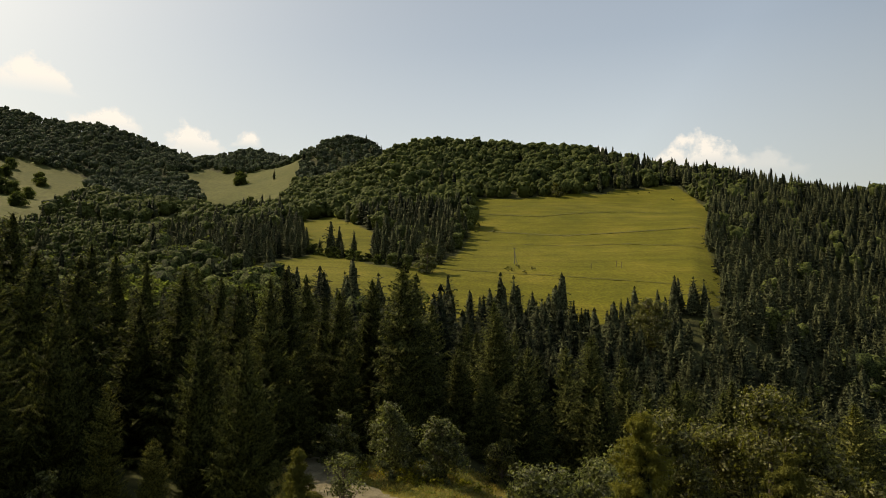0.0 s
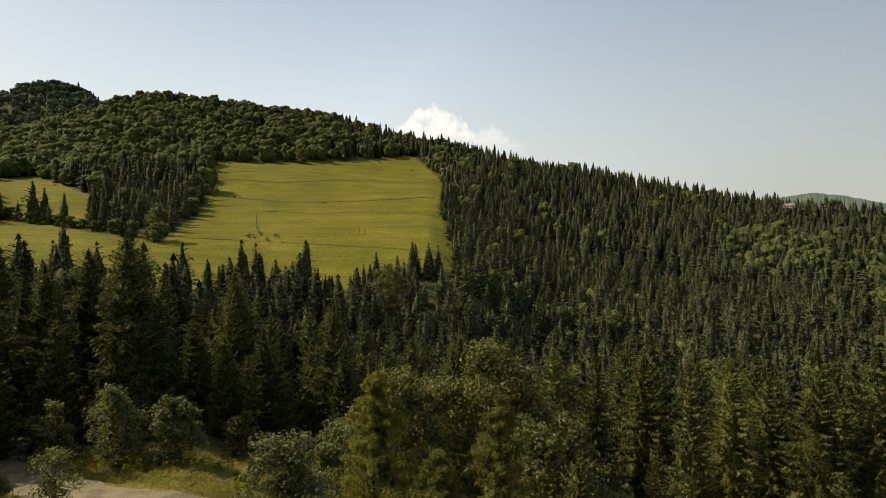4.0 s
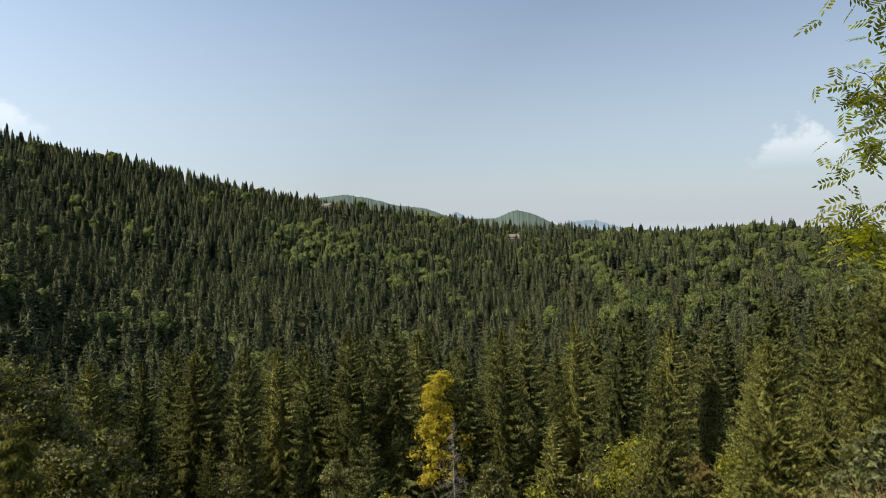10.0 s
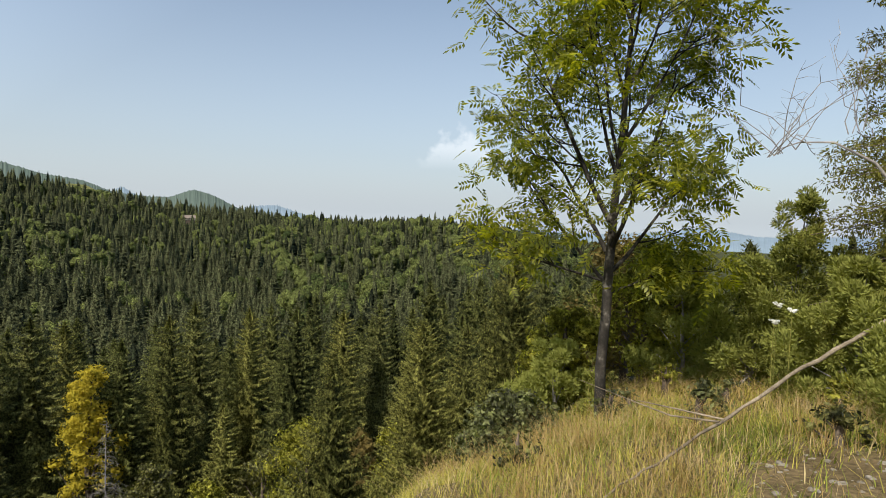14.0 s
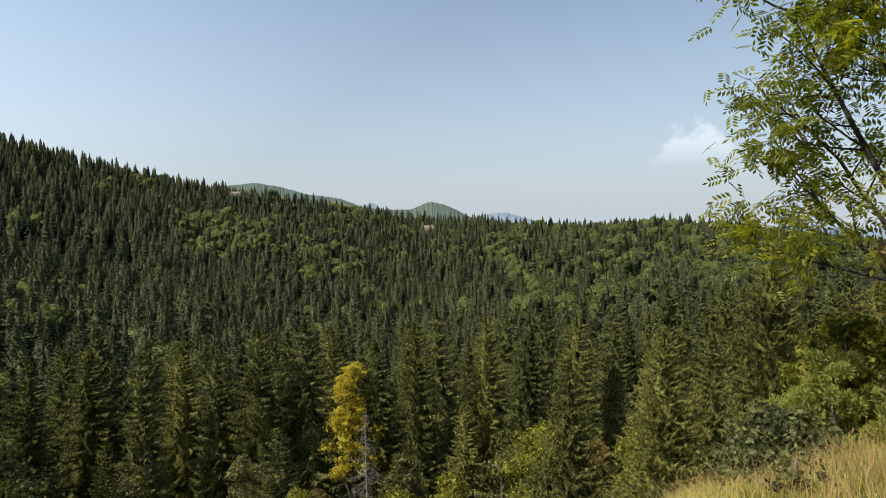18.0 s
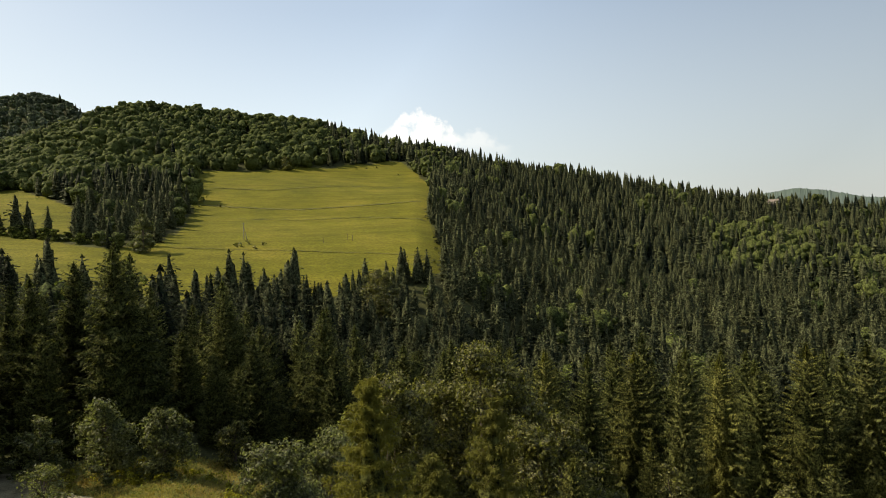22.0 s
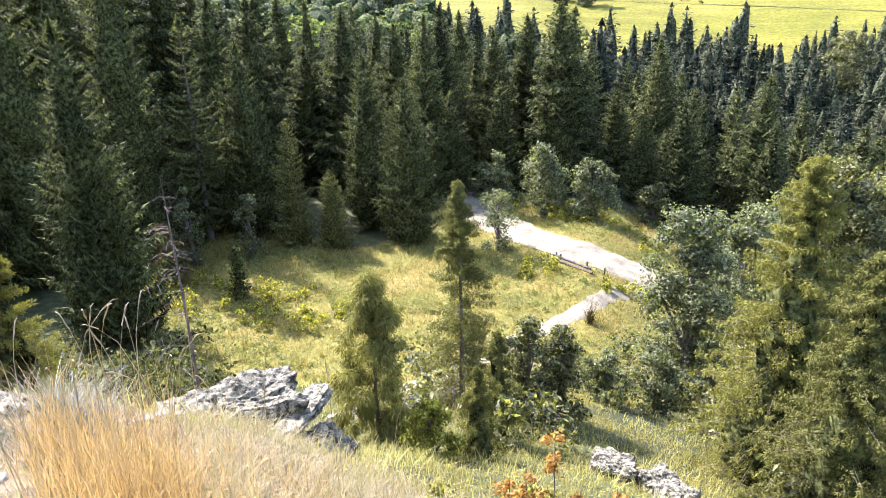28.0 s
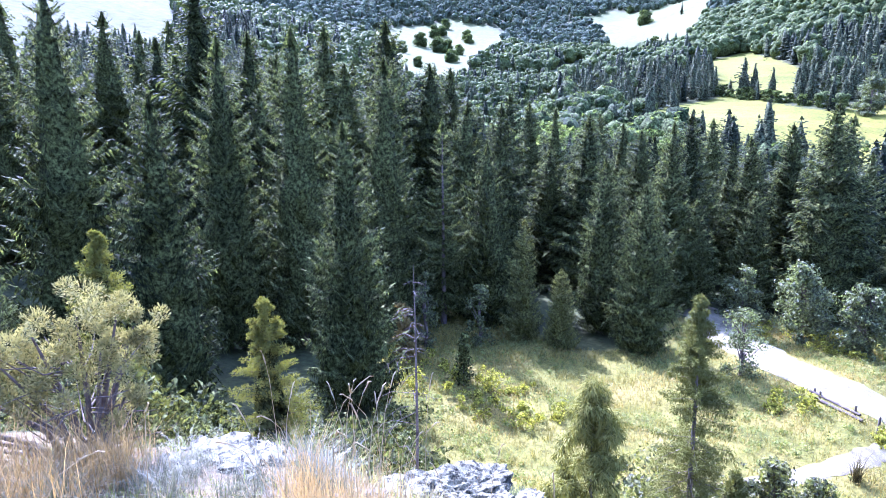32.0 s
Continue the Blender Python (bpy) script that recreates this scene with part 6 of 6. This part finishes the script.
for k in range(30):
    g_ = np.random.default_rng(800 + k)
    stalk(g_.uniform(-60, -44) if k < 20 else g_.uniform(-80, -24), g_.uniform(3.6, 5.2), g_.uniform(0.6, 1.25), g_.uniform(0.05, 0.35), 900 + k)


def withered(az, r, tall, seed):
    ob = new("withered_plant")
    tagged(ob, "withered rust brown plant with curled leaves", "plant", "withered plants")
    g = np.random.default_rng(seed)
    v, f = tube([(0, 0, -0.05), (0.02, 0.01, tall * 0.5), (0.0, 0.02, tall)], [0.008, 0.006, 0.003], 5)
    part("stem", v, f, BARK, ob)
    for k, q in enumerate(lumps(seed, tall, 0.17, 8, 0.55)):
        v, f = leaf_cloud(seed + k, q[None], 34, 0.026)
        tagged(part("leaf_tuft", v, f, LEAVES_RUST, ob), kind="stuff")
    return stands_at(ob, az, r, sink=0.0)


for k, (az, r, tall) in enumerate(((-13.0, 5.6, 1.55), (-15.8, 5.5, 0.95), (-17.5, 5.3, 0.75), (-8.5, 5.6, 0.9), (-6.6, 5.6, 0.95), (-10.2, 5.4, 0.8), (-2.5, 5.6, 0.75), (61.5, 6.0, 0.9))):
    withered(az, r, tall, 60 + k)
for k, (az, r, tall) in enumerate(((-16.0, 5.8, 0.9), (-12.5, 5.9, 0.95), (-21.0, 5.6, 0.6), (-25.0, 5.6, 0.45), (-6.0, 5.7, 0.8))):
    stands_at(broad_tree("herb", 640 + k, tall, 0.28, 300, 0.03, LEAVES_LIME, "leafy green herb at the edge of the knoll", "edge herbs", low=0.1, masses=14, category="plant", twigs=6), az, r)

for k in range(16):
    g_ = np.random.default_rng(1700 + k)
    stands_at(broad_tree("herb", 660 + k, g_.uniform(0.3, 0.6), 0.3, 260, 0.028, (LEAVES_LIME, LEAVES_SILVER, LEAVES)[k % 3], "low leafy herb in the slope grass", "slope herbs", low=0.05, masses=12, category="plant", twigs=6),
              g_.uniform(86, 121), g_.uniform(5.5, 9.5))

_j = new("juniper_bush")
tagged(_j, "old juniper bush with gold green sprays and bare grey stems", "shrub")
_ms = np.array([(-0.28, 0.0, 1.15, 0.26), (0.02, 0.08, 1.32, 0.30), (0.30, 0.0, 1.22, 0.24), (0.16, -0.1, 0.98, 0.26), (-0.22, 0.05, 0.82, 0.26), (0.36, 0.1, 0.98, 0.20), (-0.5, 0.0, 0.95, 0.22), (-0.45, 0, 0.65, 0.24), (0.02, 0, 0.72, 0.28), (-0.75, 0.1, 0.8, 0.24), (-0.85, 0.0, 0.5, 0.26), (-0.6, -0.2, 0.4, 0.24), (0.3, -0.15, 0.6, 0.2), (-1.0, 0.1, 0.62, 0.2), (0.42, 0.0, 1.12, 0.14), (-0.1, -0.2, 0.5, 0.22)])
_pc = []
_gj = np.random.default_rng(2)
for m in _ms:
    _pc.append(tube([(0.1 * m[0], 0, -0.1), (0.4 * m[0] + 0.03, 0.4 * m[1], 0.45 * m[2]), (m[0], m[1], m[2])], [0.035, 0.025, 0.008], 6))
for k in range(44):
    a = _gj.uniform(0, 6.28)
    q = (0.12 * math.cos(a), 0.12 * math.sin(a), _gj.uniform(0.1, 0.9))
    e = (0.55 * math.cos(a), 0.55 * math.sin(a), q[2] + _gj.uniform(0.0, 0.35))
    _pc.append(tube([q, ((q[0] + e[0]) / 2, (q[1] + e[1]) / 2, q[2] + 0.05), e], [0.009, 0.006, 0.002], 5))
v, f = join(_pc)
part("stem", v, f, BARK, _j)
_ms = np.array([(m[0] + _gj.normal() * m[3] * 0.6, m[1] + _gj.normal() * m[3] * 0.6, m[2] + _gj.normal() * m[3] * 0.5, m[3] * _gj.uniform(0.22, 0.45)) for m in _ms if m[2] > 0.55 for _ in range(8)])
v, f = spray_cloud(71, _ms, 30000, 0.034, 0.005)
part("spray", v, f, JUNIPER := foliage("juniper_sprays", (0.065, 0.065, 0.022), (0.26, 0.24, 0.085), (1.3, 1.2, 0.7), 0.3, scale=3.0, per_piece=0.8), _j)
stands_at(_j, -73.9, 5.9, turn=75)

# white umbels beside the path
for k, (az, r, z) in enumerate(((107.2, 7.6, 1.25), (108.2, 7.7, 1.18), (107.0, 7.5, 1.08))):
    ob = new("umbel_flower")
    tagged(ob, "white umbel flower on a thin stem beside the path", "flower", "umbels")
    v, f = tube([(0, 0, 0), (0.02, 0, z * 0.5), (0, 0, z)], [0.0035, 0.003, 0.002], 5)
    part("stem", v, f, GRASS_BLADE, ob)
    v, f = leaf_cloud(k, np.array([(0, 0, z, 0.026), (0.03, 0.02, z + 0.012, 0.022), (-0.03, 0, z - 0.01, 0.022), (0.0, -0.03, z + 0.006, 0.02)]), 120, 0.012, 0.4)
    part("flower_head", v, f, UMBEL if k else (UMBEL := foliage("white_petals", (0.5, 0.5, 0.42), (0.75, 0.75, 0.68), (1, 1, 1), 0.3)), ob)
    stands_at(ob, az, r)

# ---- houses on the far hillside ----


def house(name, az, r, long, deep, tall, label, lift=0.0, turn=0.0):
    ob = new(name)
    tagged(ob, label, "house")
    bm = bmesh.new()
    bmesh.ops.create_cube(bm, size=1.0, matrix=Matrix.Translation((0, 0, tall / 2)) @ Matrix.Diagonal((long, deep, tall, 1)))
    me = bpy.data.meshes.new("wall")
    bm.to_mesh(me)
    bm.free()
    me.materials.append(PLASTER)
    new("wall", me).parent = ob
    bm = bmesh.new()
    bmesh.ops.create_cube(bm, size=1.0, matrix=Matrix.Translation((0, 0, -(lift + 3) / 2)) @ Matrix.Diagonal((long * 0.96, deep * 0.96, lift + 3, 1)))
    me = bpy.data.meshes.new("plinth")
    bm.to_mesh(me)
    bm.free()
    me.materials.append(BARK)
    new("plinth", me).parent = ob
    e, h = 0.7, deep * 0.42
    v = [(-long / 2 - e, -deep / 2 - e, tall - 0.3), (long / 2 + e, -deep / 2 - e, tall - 0.3), (long / 2 + e, deep / 2 + e, tall - 0.3), (-long / 2 - e, deep / 2 + e, tall - 0.3),
         (-long / 2 - e, 0, tall + h), (long / 2 + e, 0, tall + h)]
    part("roof", v, [(0, 1, 5, 4), (2, 3, 4, 5), (0, 4, 3), (1, 2, 5), (3, 2, 1, 0)], ROOF, ob)
    for k in range(3):
        c = -long / 2 + long * (k + 0.5) / 3
        v = [(c - 0.6, -deep / 2 - 0.05, 1.0), (c + 0.6, -deep / 2 - 0.05, 1.0), (c + 0.6, -deep / 2 - 0.05, 2.5), (c - 0.6, -deep / 2 - 0.05, 2.5)]
        v += [(a, b + 0.04, d) for a, b, d in v]
        box = [(0, 1, 2, 3), (4, 7, 6, 5), (0, 4, 5, 1), (1, 5, 6, 2), (2, 6, 7, 3), (3, 7, 4, 0)]
        win = part("window", v, box, GLASS_DARK, ob)
        for x0, x1, z0, z1 in ((-0.7, -0.58, 0.9, 2.6), (0.58, 0.7, 0.9, 2.6), (-0.58, 0.58, 0.9, 1.02), (-0.58, 0.58, 2.48, 2.6)):
            q = [(c + x0, -deep / 2 - 0.09, z0), (c + x1, -deep / 2 - 0.09, z0), (c + x1, -deep / 2 - 0.09, z1), (c + x0, -deep / 2 - 0.09, z1)]
            part("window_frame", q + [(a_, b_ + 0.088, d_) for a_, b_, d_ in q], box, PALE_WOOD, win)
    x, y = bearing(az, r)
    ob.matrix_basis = pose(x, y, height(x, y) + lift, 0, 0, -az + turn)
    return ob


house("house", 58.6, 690, 11, 7, 2.2, "pale house with brown roof among the trees", 10.2, 10)
house("house", 41.9, 740, 10, 6, 2.0, "small pale house on the wooded ridge", 10.0, -15)
rock("crag", 101.0, 205, (4.4, 4.0, 13.0), "pale limestone crag rising out of the forest", 90, 6.0, 20)

# ---- the far ridges and the clouds ----


def far_ridge(name, label, r, profile, colour, glow):
    """A distant ridge, its haze painted in as colour and glow: bearing and height above the eye in degrees along its
    crest.
    """
    m, n, l = material(name + "_haze")
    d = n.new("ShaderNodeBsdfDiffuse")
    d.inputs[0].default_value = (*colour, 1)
    # the glow stands for light scattered by the air in front
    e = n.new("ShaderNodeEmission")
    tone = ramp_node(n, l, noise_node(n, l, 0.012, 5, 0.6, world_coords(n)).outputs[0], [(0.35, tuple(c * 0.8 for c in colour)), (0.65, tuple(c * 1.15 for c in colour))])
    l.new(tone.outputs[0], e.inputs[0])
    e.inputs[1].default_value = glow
    s = n.new("ShaderNodeAddShader")
    l.new(d.outputs[0], s.inputs[0])
    l.new(e.outputs[0], s.inputs[1])
    o = n.new("ShaderNodeOutputMaterial")
    l.new(s.outputs[0], o.inputs[0])
    g = np.random.default_rng(int(r))
    az = np.arange(profile[0][0], profile[-1][0], 0.04)
    el = np.interp(az, [p[0] for p in profile], [p[1] for p in profile])
    for _ in range(40):
        el[1:-1] = (el[:-2] + 2 * el[1:-1] + el[2:]) / 4
    el = el + np.abs(g.normal(0, 0.06, len(az)))
    a = np.radians(az)
    top = np.stack([r * np.sin(a), r * np.cos(a), EYE + r * np.tan(np.radians(el))], 1)
    foot = np.stack([(r - 500) * np.sin(a), (r - 500) * np.cos(a), np.full(len(a), -160.0)], 1)
    rear = np.stack([(r + 300) * np.sin(a), (r + 300) * np.cos(a), np.full(len(a), -160.0)], 1)
    k = len(az)
    i = np.arange(k - 1)
    F = np.concatenate([np.stack([i, i + 1, k + i + 1, k + i], 1), np.stack([k + i, k + i + 1, 2 * k + i + 1, 2 * k + i], 1)])
    return tagged(part(name, np.concatenate([foot, top, rear]), F, m, smooth=True), label, "ridge", kind="structure")


far_ridge("backdrop_near_ridge", "grey green wooded ridge with painted haze", 2300, ((34, 2.2), (40, 3.2), (43.5, 3.6), (45.5, 3.3), (48, 2.6), (50.8, 2.25), (53, 1.4), (55, 1.2), (57, 1.2), (58.9, 1.95), (60.5, 1.5), (62.5, 0.5), (66, -0.4), (70, -1)),
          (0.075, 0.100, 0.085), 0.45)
far_ridge("backdrop_far_ridge", "pale blue ridge with painted haze", 3600, ((46, 0.5), (52.2, 1.1), (53.5, 1.95), (54.6, 1.2), (58, 0.6), (62, 0.2), (63.8, 0.75), (65.6, 0.9), (67.5, 0.3), (70, -0.4), (78, -0.6), (95, -0.7), (99, -0.4), (102.4, 0.05), (104, -0.05), (107, -0.5), (114, -0.2), (125, -0.6)),
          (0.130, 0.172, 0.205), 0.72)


def ridge_meadow(r, corners):
    """A pale meadow lying on the near ridge: bearing and height above the eye in degrees of its corners."""
    v = [(*bearing(az, r), EYE + r * math.tan(radians(el))) for az, el in corners]
    ob = part("backdrop_meadow", v, [tuple(range(len(v)))], GRASS_FAR)
    return tagged(ob, "pale mown meadow on the far wooded ridge", "meadow", kind="structure")


ridge_meadow(2120, ((48.6, 1.62), (49.9, 1.98), (51.0, 1.92), (51.9, 1.45), (51.0, 1.25), (49.6, 1.30)))


def cloud_material(name, solid):
    """Sunlit vapour: a billowing top that frays out downwards."""
    m, n, l = material(name)
    tc = n.new("ShaderNodeTexCoord")
    sep = n.new("ShaderNodeSeparateXYZ")
    l.new(tc.outputs["Object"], sep.inputs[0])

    def sums(kind, a, b, c=None):
        q = n.new("ShaderNodeMath")
        q.operation = kind
        for value, socket in zip((a, b, c), q.inputs):
            if isinstance(value, (int, float)):
                socket.default_value = value
            elif value is not None:
                l.new(value, socket)
        return q.outputs[0]

    billow = noise_node(n, l, 0.0085, 7, 0.6, world_coords(n)).outputs[0]
    u2 = sums("MULTIPLY", sep.outputs[0], sep.outputs[0])
    body = sums("MULTIPLY_ADD", u2, -3.8, 0.74)
    body = sums("SUBTRACT", body, sums("MULTIPLY", sep.outputs[2], 0.85))
    body = sums("MULTIPLY_ADD", sums("SUBTRACT", billow, 0.5), 1.5, body)
    top = ramp_node(n, l, body, [(0.02, (0, 0, 0)), (0.30, (1, 1, 1))])
    foot = ramp_node(n, l, sep.outputs[2], [(0.0, (0, 0, 0)), (0.45, (1, 1, 1))])
    e = n.new("ShaderNodeEmission")
    e.inputs[0].default_value, e.inputs[1].default_value = (0.95, 0.98, 1.0, 1), 1.0
    t = n.new("ShaderNodeBsdfTransparent")
    mx = n.new("ShaderNodeMixShader")
    l.new(sums("MULTIPLY", sums("MULTIPLY", top.outputs[0], foot.outputs[0]), solid), mx.inputs[0])
    l.new(t.outputs[0], mx.inputs[1])
    l.new(e.outputs[0], mx.inputs[2])
    o = n.new("ShaderNodeOutputMaterial")
    l.new(mx.outputs[0], o.inputs[0])
    return m


CLOUD, CLOUD_THIN = cloud_material("cloud", 0.85), cloud_material("thin_cloud", 0.3)


def cloud(az, el, wide, tall, mat, label, r=4300):
    """A far bank of cloud: a bowed sheet, one wide and one high before it is scaled."""
    g = np.linspace(-0.5, 0.5, 13)
    v = [(x, 0.2 * x * x, z) for z in (0.0, 0.5, 1.0) for x in g]
    f = [(k * 13 + i, k * 13 + i + 1, (k + 1) * 13 + i + 1, (k + 1) * 13 + i) for k in range(2) for i in range(12)]
    ob = part("cloud", v, f, mat)
    x, y = bearing(az, r)
    ob.matrix_basis = pose(x, y, EYE + r * math.tan(radians(el)), 0, 0, -az) @ Matrix.Diagonal((wide, wide, tall, 1))
    ob.visible_shadow = False
    return tagged(ob, label, "cloud", kind="structure")


for az, el, wide, tall in ((-42.7, 14.1, 640, 250), (-38.2, 11.5, 620, 230), (-31.5, 10.2, 520, 280), (-26.9, 11.3, 290, 130), (12.4, 8.8, 780, 300), (4.1, 10.5, 200, 90)):
    cloud(az, el, wide, tall, CLOUD, "soft white cumulus cloud low over the hills")
for az, el, wide, tall in ((17.4, 7.9, 700, 230), (82.0, 4.6, 760, 330)):
    cloud(az, el, wide, tall, CLOUD_THIN, "thin veil of pale cloud low over the hills")
